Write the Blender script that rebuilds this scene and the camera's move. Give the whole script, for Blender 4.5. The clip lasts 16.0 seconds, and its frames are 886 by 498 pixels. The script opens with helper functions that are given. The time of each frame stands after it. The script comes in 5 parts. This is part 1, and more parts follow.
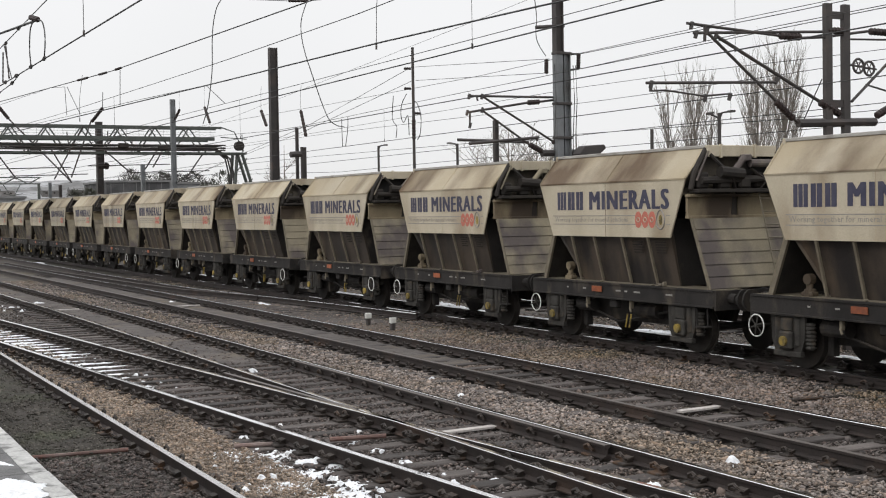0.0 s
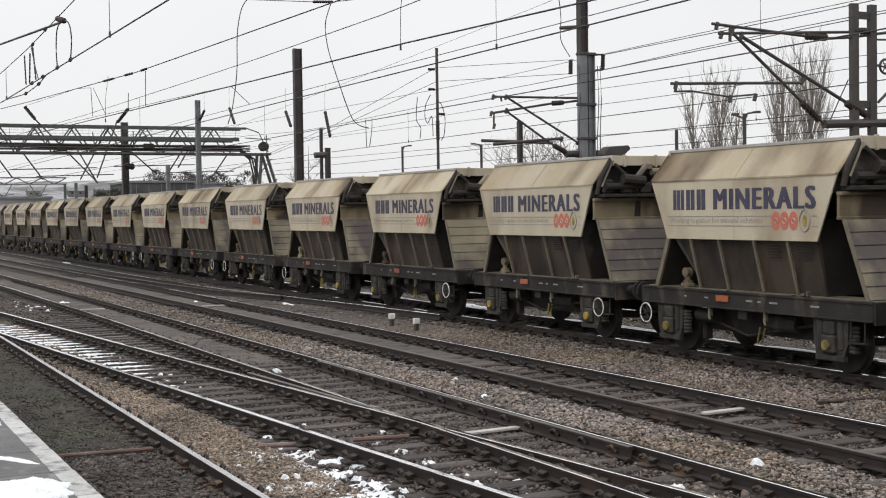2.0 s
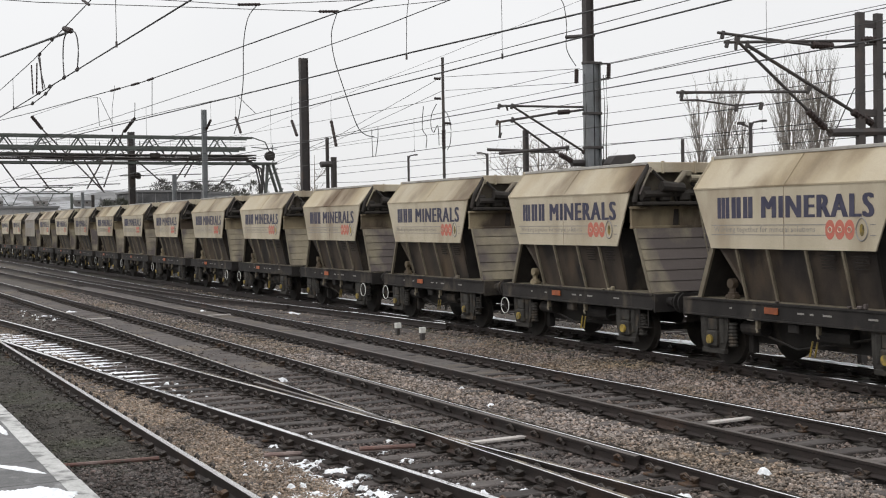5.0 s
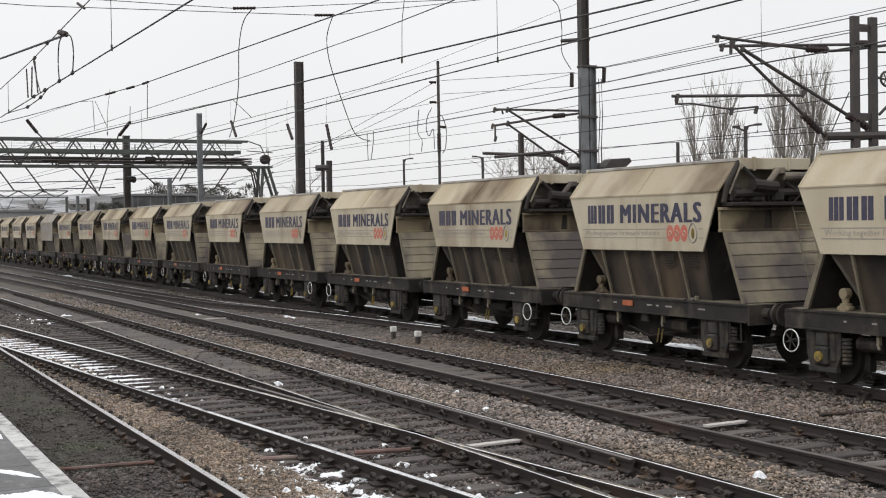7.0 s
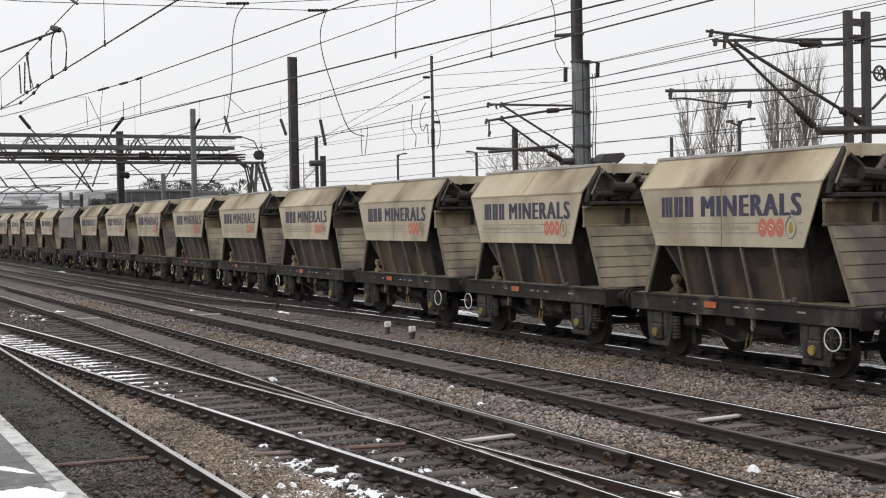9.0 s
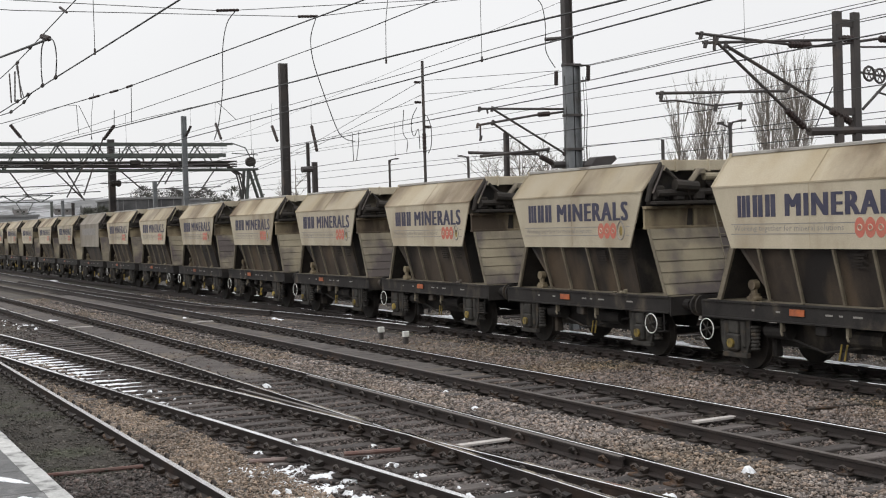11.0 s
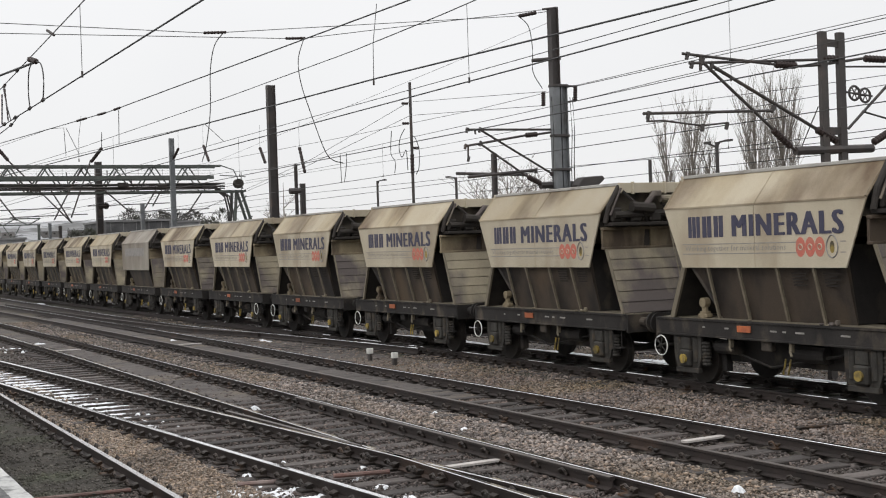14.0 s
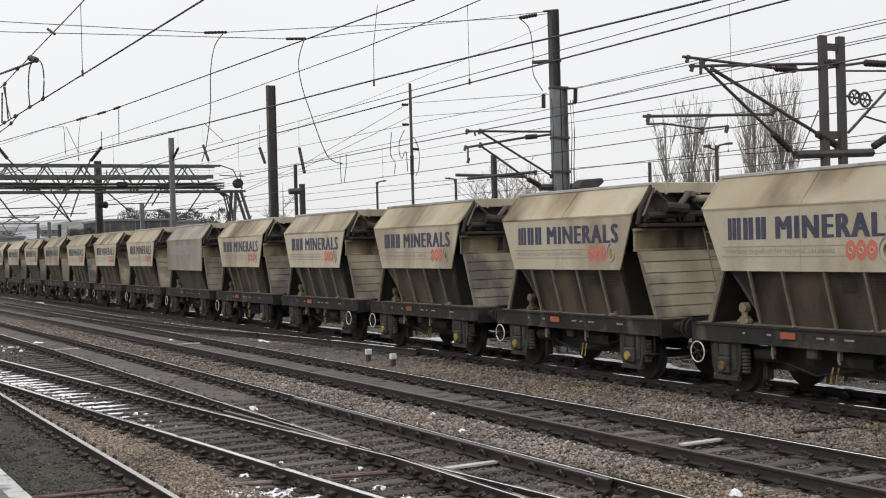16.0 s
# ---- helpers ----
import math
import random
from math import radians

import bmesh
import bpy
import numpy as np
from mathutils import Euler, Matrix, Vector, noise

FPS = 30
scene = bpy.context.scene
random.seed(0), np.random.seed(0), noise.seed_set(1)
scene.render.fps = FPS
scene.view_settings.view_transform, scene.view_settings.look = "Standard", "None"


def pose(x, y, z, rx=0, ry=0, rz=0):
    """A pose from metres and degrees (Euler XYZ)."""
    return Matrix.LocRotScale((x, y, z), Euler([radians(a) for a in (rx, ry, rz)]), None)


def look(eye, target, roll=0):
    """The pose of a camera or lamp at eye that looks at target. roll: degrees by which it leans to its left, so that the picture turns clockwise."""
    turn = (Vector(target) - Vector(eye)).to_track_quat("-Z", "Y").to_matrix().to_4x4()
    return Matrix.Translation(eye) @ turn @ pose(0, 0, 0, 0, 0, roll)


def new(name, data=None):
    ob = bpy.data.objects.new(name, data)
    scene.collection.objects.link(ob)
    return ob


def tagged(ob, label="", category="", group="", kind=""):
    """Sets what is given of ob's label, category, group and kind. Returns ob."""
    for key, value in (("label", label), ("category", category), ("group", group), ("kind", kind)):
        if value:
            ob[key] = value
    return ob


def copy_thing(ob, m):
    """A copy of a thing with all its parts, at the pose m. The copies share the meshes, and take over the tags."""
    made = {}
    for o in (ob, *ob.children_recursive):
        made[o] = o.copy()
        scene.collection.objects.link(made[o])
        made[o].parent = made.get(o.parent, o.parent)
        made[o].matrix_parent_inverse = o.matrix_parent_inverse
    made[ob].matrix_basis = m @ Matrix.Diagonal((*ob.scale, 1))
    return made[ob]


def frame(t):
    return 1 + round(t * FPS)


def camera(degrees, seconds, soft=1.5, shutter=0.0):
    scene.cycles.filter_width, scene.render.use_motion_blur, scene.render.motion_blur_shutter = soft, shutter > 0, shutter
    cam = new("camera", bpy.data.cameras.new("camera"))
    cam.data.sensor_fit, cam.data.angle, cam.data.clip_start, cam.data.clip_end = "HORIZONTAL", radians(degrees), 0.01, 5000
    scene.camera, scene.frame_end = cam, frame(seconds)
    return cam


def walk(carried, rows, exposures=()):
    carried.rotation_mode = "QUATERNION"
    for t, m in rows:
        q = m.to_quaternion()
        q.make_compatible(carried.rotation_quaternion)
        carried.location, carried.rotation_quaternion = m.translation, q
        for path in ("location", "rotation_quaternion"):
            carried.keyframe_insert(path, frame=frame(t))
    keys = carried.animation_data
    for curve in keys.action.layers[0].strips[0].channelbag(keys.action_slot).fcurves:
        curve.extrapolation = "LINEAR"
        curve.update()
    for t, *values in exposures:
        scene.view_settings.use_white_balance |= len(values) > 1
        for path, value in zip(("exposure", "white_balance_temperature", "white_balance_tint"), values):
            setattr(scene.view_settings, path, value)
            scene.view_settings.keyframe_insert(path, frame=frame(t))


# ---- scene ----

# ------------------------------------------------------------ camera and its walk
cam = camera(38.43, 16.0, soft=1.1)
EYE_Z = 2.724
TURNS = [
    (0.0, 62.426, -1.762, 0.927), (0.5, 62.753, -1.729, 0.875), (1.0, 63.170, -1.634, 0.665),
    (1.5, 63.357, -1.671, 0.716), (2.0, 63.498, -1.713, 0.836), (2.5, 63.608, -1.783, 0.853),
    (3.0, 63.794, -1.765, 1.016), (3.5, 63.812, -1.727, 1.059), (4.0, 63.853, -1.564, 1.077),
    (6.5, 63.580, -1.101, 0.760), (7.0, 63.564, -1.141, 0.896), (7.5, 63.481, -1.150, 0.763),
    (8.0, 63.389, -1.240, 1.040), (8.5, 63.333, -1.354, 0.984), (11.0, 62.951, -1.162, 1.647),
    (11.5, 62.878, -1.004, 1.825), (12.0, 62.755, -0.893, 1.875), (12.5, 62.662, -0.772, 1.919),
    (13.0, 62.627, -0.551, 2.030), (13.5, 62.499, -0.315, 1.764), (14.0, 62.423, -0.240, 1.938),
    (14.5, 62.443, -0.155, 2.130), (15.0, 62.395, -0.103, 2.603), (15.5, 62.389, -0.095, 2.182),
    (16.0, 62.386, -0.179, 1.552)]
walk(cam, [(t, pose(0, 0, EYE_Z, 90 + p, r, y)) for t, y, p, r in TURNS])

# ------------------------------------------------------------ sky, sun, exposure
world = bpy.data.worlds.new("overcast")
scene.world = world
world.use_nodes = True
wn, wl = world.node_tree.nodes, world.node_tree.links
wn.clear()


def overcast_sky():
    """Thin bright cloud: a pale sheet a little brighter overhead than at the horizon."""
    out = wn.new("ShaderNodeOutputWorld")
    bg = wn.new("ShaderNodeBackground")
    sky = wn.new("ShaderNodeTexSky")
    sky.sky_type, sky.sun_disc = "NISHITA", False
    sky.sun_elevation, sky.sun_rotation = radians(38), radians(200)
    pale = wn.new("ShaderNodeHueSaturation")
    pale.inputs["Saturation"].default_value = 0.25
    pale.inputs["Value"].default_value = 0.02
    wl.new(sky.outputs[0], pale.inputs["Color"])
    co = wn.new("ShaderNodeTexCoord")
    sep = wn.new("ShaderNodeSeparateXYZ")
    wl.new(co.outputs["Generated"], sep.inputs[0])
    up = wn.new("ShaderNodeMath")
    up.operation, up.use_clamp = "MAXIMUM", False
    wl.new(sep.outputs["Z"], up.inputs[0])
    up.inputs[1].default_value = 0.0
    sq = wn.new("ShaderNodeMath")
    sq.operation = "POWER"
    wl.new(up.outputs[0], sq.inputs[0])
    sq.inputs[1].default_value = 1.7
    nz = wn.new("ShaderNodeTexNoise")
    nz.inputs["Scale"].default_value, nz.inputs["Detail"].default_value = 2.2, 4
    wl.new(co.outputs["Generated"], nz.inputs["Vector"])
    amp = wn.new("ShaderNodeMath")
    amp.operation = "MULTIPLY_ADD"
    wl.new(sq.outputs[0], amp.inputs[0])
    amp.inputs[1].default_value, amp.inputs[2].default_value = 1.0, 0.69
    cl = wn.new("ShaderNodeMath")
    cl.operation = "MULTIPLY_ADD"
    wl.new(nz.outputs["Fac"], cl.inputs[0])
    cl.inputs[1].default_value = 0.20
    wl.new(amp.outputs[0], cl.inputs[2])
    tint = wn.new("ShaderNodeMix")
    tint.data_type, tint.blend_type = "RGBA", "MULTIPLY"
    tint.inputs["Factor"].default_value = 1
    wl.new(cl.outputs[0], tint.inputs["A"])
    tint.inputs["B"].default_value = (1.0, 1.0, 1.01, 1)
    add = wn.new("ShaderNodeMix")
    add.data_type, add.blend_type = "RGBA", "ADD"
    add.inputs["Factor"].default_value = 1
    wl.new(tint.outputs["Result"], add.inputs["A"])
    wl.new(pale.outputs[0], add.inputs["B"])
    wl.new(add.outputs["Result"], bg.inputs["Color"])
    bg.inputs["Strength"].default_value = 0.96
    wl.new(bg.outputs[0], out.inputs[0])


overcast_sky()
sun = new("sun", bpy.data.lights.new("sun", "SUN"))
sun.data.energy, sun.data.angle, sun.data.color = 0.85, radians(25), (1.0, 0.97, 0.92)
sun.matrix_world = look((6, -30, 30), (-12, 8, 0))
scene.view_settings.exposure = 0.0

# ------------------------------------------------------------ helpers for shapes and materials


def material(name, c1, c2, scale=4.0, rough=0.8, metal=0.0, bump=0.2, stretch=(1, 1, 1), c3=None, scale3=1.0,
             cut3=(0.5, 0.65), fine=60.0, per_piece=0.0, island=0.0, space="Object", rough2=None, cut=(0.3, 0.7), spec=0.5, hue=None):
    """Two tones mixed by noise, a third in stains, fine relief; pieces vary by their own random number."""
    m = bpy.data.materials.new(name)
    m.use_nodes = True
    n, l = m.node_tree.nodes, m.node_tree.links
    b = n["Principled BSDF"]
    b.inputs["Roughness"].default_value, b.inputs["Metallic"].default_value = rough, metal
    b.inputs["Specular IOR Level"].default_value = spec
    if space == "World":
        vec = n.new("ShaderNodeNewGeometry").outputs["Position"]
    elif space == "Wagon":
        co, oi, sh = n.new("ShaderNodeTexCoord"), n.new("ShaderNodeObjectInfo"), n.new("ShaderNodeVectorMath")
        sh.operation = "MULTIPLY_ADD"
        l.new(oi.outputs["Color"], sh.inputs[0])
        sh.inputs[1].default_value = (57.0, 41.0, 23.0)
        l.new(co.outputs["Object"], sh.inputs[2])
        vec = sh.outputs[0]
    else:
        co, oi, addv = n.new("ShaderNodeTexCoord"), n.new("ShaderNodeObjectInfo"), n.new("ShaderNodeVectorMath")
        sc = n.new("ShaderNodeMath")
        sc.operation = "MULTIPLY"
        l.new(oi.outputs["Random"], sc.inputs[0])
        sc.inputs[1].default_value = 57.0
        l.new(co.outputs["Object"], addv.inputs[0])
        l.new(sc.outputs[0], addv.inputs[1])
        vec = addv.outputs[0]
    mp = n.new("ShaderNodeMapping")
    mp.inputs["Scale"].default_value = stretch
    l.new(vec, mp.inputs["Vector"])

    def noise_at(s, detail=6, raw=False):
        t = n.new("ShaderNodeTexNoise")
        t.inputs["Scale"].default_value, t.inputs["Detail"].default_value = s, detail
        l.new(vec if raw else mp.outputs[0], t.inputs["Vector"])
        return t.outputs["Fac"]

    def ramp(fac, a, z):
        r = n.new("ShaderNodeMapRange")
        r.inputs["From Min"].default_value, r.inputs["From Max"].default_value = a, z
        l.new(fac, r.inputs["Value"])
        return r.outputs["Result"]

    def mix(fac, a, z, mode="MIX"):
        x = n.new("ShaderNodeMix")
        x.data_type, x.blend_type = "RGBA", mode
        for sock, v in (("Factor", fac), ("A", a), ("B", z)):
            if isinstance(v, (tuple, float, int)):
                x.inputs[sock].default_value = (*v, 1) if isinstance(v, tuple) else v
            else:
                l.new(v, x.inputs[sock])
        return x.outputs["Result"]

    col = mix(ramp(noise_at(scale), *cut), c1, c2)
    if c3:
        col = mix(ramp(noise_at(scale3), *cut3), col, c3)
    grain = noise_at(fine, 3, True)
    col = mix(0.5, col, mix(ramp(grain, 0.25, 0.75), (0.55, 0.55, 0.55), (1.3, 1.3, 1.3)), "MULTIPLY")
    if per_piece or island:
        src = n.new("ShaderNodeNewGeometry").outputs["Random Per Island"] if island else n.new("ShaderNodeObjectInfo").outputs["Random"]
        k = island or per_piece
        v = n.new("ShaderNodeMapRange")
        v.inputs["To Min"].default_value, v.inputs["To Max"].default_value = 1 - k, 1 + k
        l.new(src, v.inputs["Value"])
        col = mix(1.0, col, v.outputs["Result"], "MULTIPLY")
        if hue:
            wn1 = n.new("ShaderNodeTexWhiteNoise")
            wn1.noise_dimensions = "1D"
            l.new(src, wn1.inputs["W"])
            col = mix(ramp(wn1.outputs["Value"], 0.35, 1.0), col, mix(1.0, col, hue, "MULTIPLY"))
    l.new(col, b.inputs["Base Color"])
    if rough2 is not None:
        r = n.new("ShaderNodeMapRange")
        r.inputs["To Min"].default_value, r.inputs["To Max"].default_value = rough, rough2
        l.new(noise_at(scale * 2.3), r.inputs["Value"])
        l.new(r.outputs["Result"], b.inputs["Roughness"])
    if bump:
        bp = n.new("ShaderNodeBump")
        bp.inputs["Strength"].default_value, bp.inputs["Distance"].default_value = bump, 0.01
        l.new(grain, bp.inputs["Height"])
        l.new(bp.outputs[0], b.inputs["Normal"])
    return m


def finish(bm, name, mat, smooth=False):
    me = bpy.data.meshes.new(name)
    bmesh.ops.recalc_face_normals(bm, faces=bm.faces)
    bm.to_mesh(me)
    bm.free()
    for m in mat if isinstance(mat, (list, tuple)) else [mat]:
        me.materials.append(m)
    if smooth:
        me.polygons.foreach_set("use_smooth", [True] * len(me.polygons))
    return me


def part(name, bm, mat, parent, label="", smooth=False):
    ob = new(name, finish(bm, name, mat, smooth) if isinstance(bm, bmesh.types.BMesh) else bm)
    ob.parent = parent
    return tagged(ob, label)


def thing(name, bm, mat, label, category, group="", kind="", smooth=False, at=None):
    ob = new(name, finish(bm, name, mat, smooth) if bm is not None else None)
    if at is not None:
        ob.matrix_world = at
    return tagged(ob, label, category, group, kind)


def box(bm, x0, x1, y0, y1, z0, z1, bevel=0.0):
    r = bmesh.ops.create_cube(bm, size=1)
    bmesh.ops.scale(bm, vec=(x1 - x0, y1 - y0, z1 - z0), verts=r["verts"])
    bmesh.ops.translate(bm, vec=((x0 + x1) / 2, (y0 + y1) / 2, (z0 + z1) / 2), verts=r["verts"])
    if bevel:
        es = {e for v in r["verts"] for e in v.link_edges}
        bmesh.ops.bevel(bm, geom=list(es), offset=bevel, segments=1, affect="EDGES")
    return bm


def slab(bm, pts, push):
    """A flat plate on the polygon pts, thickened by the vector push."""
    a = [bm.verts.new(p) for p in pts]
    b = [bm.verts.new(Vector(p) + Vector(push)) for p in pts]
    bm.faces.new(a)
    bm.faces.new(b[::-1])
    for i in range(len(a)):
        j = (i + 1) % len(a)
        bm.faces.new((a[i], a[j], b[j], b[i]))
    return bm


def tube(bm, pts, r, n=6, r1=None):
    pts = [Vector(p) for p in pts]
    rings = []
    for i, p in enumerate(pts):
        d = (pts[min(i + 1, len(pts) - 1)] - pts[max(i - 1, 0)]).normalized()
        s = d.cross(Vector((0, 0, 1)))
        s = s.normalized() if s.length > 1e-4 else Vector((1, 0, 0))
        u = s.cross(d)
        rr = r if r1 is None else r + (r1 - r) * i / max(1, len(pts) - 1)
        rings.append([bm.verts.new(p + rr * (math.cos(a) * s + math.sin(a) * u)) for a in (2 * math.pi * k / n for k in range(n))])
    for a, b in zip(rings, rings[1:]):
        for k in range(n):
            bm.faces.new((a[k], a[(k + 1) % n], b[(k + 1) % n], b[k]))
    bm.faces.new(rings[0][::-1])
    bm.faces.new(rings[-1])
    return bm


def ring(bm, c, axis, R, r, n=20, m=6):
    """A torus round the axis ('x', 'y' or 'z') at c."""
    vs = []
    for i in range(n):
        a = 2 * math.pi * i / n
        row = []
        for j in range(m):
            b = 2 * math.pi * j / m
            q = ((R + r * math.cos(b)) * math.cos(a), (R + r * math.cos(b)) * math.sin(a), r * math.sin(b))
            q = {"z": q, "y": (q[0], q[2], q[1]), "x": (q[2], q[0], q[1])}[axis]
            row.append(bm.verts.new(Vector(c) + Vector(q)))
        vs.append(row)
    for i in range(n):
        for j in range(m):
            bm.faces.new((vs[i][j], vs[(i + 1) % n][j], vs[(i + 1) % n][(j + 1) % m], vs[i][(j + 1) % m]))
    return bm


def ribbed(bm, r, pts, sheds=6):
    """An insulator: one turned body with sheds along it."""
    a, b = Vector(pts[0]), Vector(pts[-1])
    d = (b - a).normalized()
    s = d.orthogonal().normalized()
    u = d.cross(s)
    prof = [(0, r * 0.55)]
    for i in range(sheds):
        prof += [((i + 0.1) / sheds, r * 0.8), ((i + 0.35) / sheds, r), ((i + 0.65) / sheds, r), ((i + 0.9) / sheds, r * 0.8)]
    prof.append((1, r * 0.55))
    n = 8
    rings = [[bm.verts.new(a + (b - a) * q + rr * (math.cos(w) * s + math.sin(w) * u)) for w in (2 * math.pi * k / n for k in range(n))] for q, rr in prof]
    for x, y in zip(rings, rings[1:]):
        for k in range(n):
            bm.faces.new((x[k], x[(k + 1) % n], y[(k + 1) % n], y[k]))
    bm.faces.new(rings[0][::-1])
    bm.faces.new(rings[-1])
    return bm


B = bmesh.new

# ------------------------------------------------------------ materials
CREAM = material("cream_paint", (0.475, 0.42, 0.322), (0.385, 0.335, 0.245), 1.6, 0.55, bump=0.05, stretch=(1, 1, 0.35), c3=(0.23, 0.175, 0.115), scale3=0.8, cut3=(0.50, 0.78), fine=90, rough2=0.8, per_piece=0.10, space="Wagon")
CREAM_TOP = material("stained_cream_paint", (0.40, 0.35, 0.262), (0.31, 0.25, 0.155), 0.9, 0.6, bump=0.08, stretch=(1, 0.6, 0.5), c3=(0.095, 0.060, 0.031), scale3=0.55, cut3=(0.48, 0.66), fine=70, rough2=0.85, per_piece=0.12, space="Wagon")
CREAM_END = material("grimy_cream_boards", (0.30, 0.262, 0.183), (0.185, 0.158, 0.11), 1.3, 0.75, bump=0.08, stretch=(1, 1, 0.8), c3=(0.09, 0.074, 0.069), scale3=0.85, cut3=(0.43, 0.58), fine=60, per_piece=0.08, space="Wagon")
BAND = material("rusty_cream_beam", (0.25, 0.205, 0.13), (0.15, 0.115, 0.07), 1.5, 0.75, bump=0.1, stretch=(1, 1, 0.5), c3=(0.055, 0.038, 0.024), scale3=1.1, cut3=(0.46, 0.60), fine=60, space="Wagon")
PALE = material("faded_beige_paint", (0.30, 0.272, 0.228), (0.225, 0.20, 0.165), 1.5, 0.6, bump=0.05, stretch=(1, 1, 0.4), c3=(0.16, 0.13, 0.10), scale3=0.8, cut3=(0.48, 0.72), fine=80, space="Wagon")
HOPPER = material("brown_hopper_steel", (0.064, 0.049, 0.037), (0.018, 0.0155, 0.0145), 1.1, 0.55, bump=0.15, stretch=(1.3, 1, 0.55), c3=(0.108, 0.077, 0.049), scale3=0.8, cut3=(0.55, 0.75), fine=50, cut=(0.40, 0.60), spec=0.3, space="Wagon")
SOOT = material("sooty_cream_end", (0.19, 0.16, 0.115), (0.05, 0.043, 0.038), 1.6, 0.75, bump=0.1, c3=(0.02, 0.018, 0.017), scale3=1.0, cut3=(0.44, 0.60), fine=50, space="Wagon")
# Rims greyer and slightly paler than the roof plates, with darker stains.
ROOFRIM = material("pale_stained_rim", (0.40, 0.39, 0.365), (0.30, 0.285, 0.26), 2.0, 0.6, bump=0.05, c3=(0.13, 0.11, 0.09), scale3=1.5, cut3=(0.55, 0.72), fine=60, space="Wagon")
RIBM = material("dusty_rib_paint", (0.18, 0.155, 0.11), (0.115, 0.096, 0.068), 4, 0.75, bump=0.1, fine=50)
BLACK = material("sooty_underframe", (0.018, 0.0165, 0.016), (0.034, 0.031, 0.029), 1.6, 0.75, bump=0.25, stretch=(1.6, 1, 0.9), c3=(0.085, 0.07, 0.056), scale3=1.5, cut3=(0.55, 0.72), fine=45, spec=0.2, space="Wagon")
GREYG = material("grey_axle_guard", (0.055, 0.052, 0.047), (0.026, 0.024, 0.022), 5.0, 0.75, bump=0.12, fine=50, spec=0.2, c3=(0.08, 0.062, 0.045), scale3=4, cut3=(0.55, 0.75))
DARK = material("dark_machinery", (0.026, 0.0235, 0.022), (0.044, 0.038, 0.033), 4.0, 0.75, bump=0.1, fine=50, spec=0.2)
YELLOW = material("yellow_paint", (0.32, 0.225, 0.035), (0.17, 0.125, 0.033), 9, 0.6, bump=0.03, c3=(0.04, 0.034, 0.026), scale3=6, cut3=(0.48, 0.68), fine=60, per_piece=0.45)
WHITEP = material("white_paint", (0.72, 0.72, 0.69), (0.55, 0.55, 0.52), 6, 0.55, bump=0.04, fine=80)
NAVY = material("navy_lettering", (0.030, 0.030, 0.060), (0.055, 0.052, 0.085), 5, 0.6, bump=0.0, fine=80)
REDP = material("faded_red_paint", (0.50, 0.125, 0.09), (0.43, 0.15, 0.105), 6, 0.6, bump=0.0, fine=80)
ORANGE = material("orange_plate", (0.40, 0.105, 0.03), (0.22, 0.065, 0.03), 8, 0.6, bump=0.03, fine=60, per_piece=0.35)
GREYTX = material("grey_lettering", (0.20, 0.19, 0.18), (0.28, 0.26, 0.24), 8, 0.7, bump=0.0, fine=80)
RUST = material("rail_rust", (0.036, 0.027, 0.0245), (0.022, 0.0185, 0.0172), 3.0, 0.7, bump=0.2, c3=(0.065, 0.041, 0.030), scale3=0.6, cut3=(0.58, 0.76), fine=45, space="World", spec=0.3)
STEEL = material("worn_rail_head", (0.86, 0.86, 0.87), (0.72, 0.72, 0.72), 4.0, 0.08, 0.98, bump=0.0, stretch=(0.2, 3, 3), fine=40, space="World")
BRIGHT_STEEL = material("bright_polished_rail_head", (0.78, 0.78, 0.79), (0.66, 0.66, 0.66), 4.0, 0.09, 0.97, bump=0.0, stretch=(0.2, 3, 3), fine=40, space="World")
DULL_STEEL = material("grey_rail_head", (0.62, 0.61, 0.60), (0.46, 0.44, 0.43), 5.0, 0.26, 0.9, bump=0.02, stretch=(0.3, 3, 3), fine=50, space="World")
WORN = material("dull_rail_head", (0.11, 0.095, 0.085), (0.07, 0.06, 0.055), 4.0, 0.55, 0.3, bump=0.03, stretch=(0.2, 3, 3), fine=40, space="World")
TIMBER = material("weathered_sleeper", (0.066, 0.0555, 0.051), (0.034, 0.0285, 0.0265), 3.0, 0.85, bump=0.5, stretch=(6, 0.7, 3), c3=(0.10, 0.087, 0.081), scale3=1.0, cut3=(0.52, 0.72), fine=35, per_piece=0.5)
CHAIRM = material("rail_chair_iron", (0.020, 0.016, 0.014), (0.034, 0.024, 0.018), 6, 0.7, bump=0.2, c3=(0.085, 0.045, 0.022), scale3=2.0, cut3=(0.60, 0.72), fine=60, per_piece=0.3)
GROUND = material("ballast_bed", (0.082, 0.070, 0.060), (0.052, 0.046, 0.041), 0.55, 0.95, bump=0.9, c3=(0.095, 0.078, 0.056), scale3=0.3, cut3=(0.48, 0.70), fine=22, space="World")
STONES = material("ballast_stone", (0.292, 0.257, 0.236), (0.188, 0.166, 0.154), 0.5, 0.9, bump=0.3, c3=(0.21, 0.174, 0.14), scale3=0.35, cut3=(0.46, 0.66), fine=60, island=0.62, space="World", hue=(1.08, 0.95, 0.84))
STONES_BROWN = material("brown_ballast_stone", (0.235, 0.20, 0.180), (0.142, 0.121, 0.111), 0.6, 0.9, bump=0.3, c3=(0.185, 0.15, 0.11), scale3=0.4, cut3=(0.48, 0.64), fine=60, island=0.6, space="World", hue=(1.1, 0.94, 0.8))
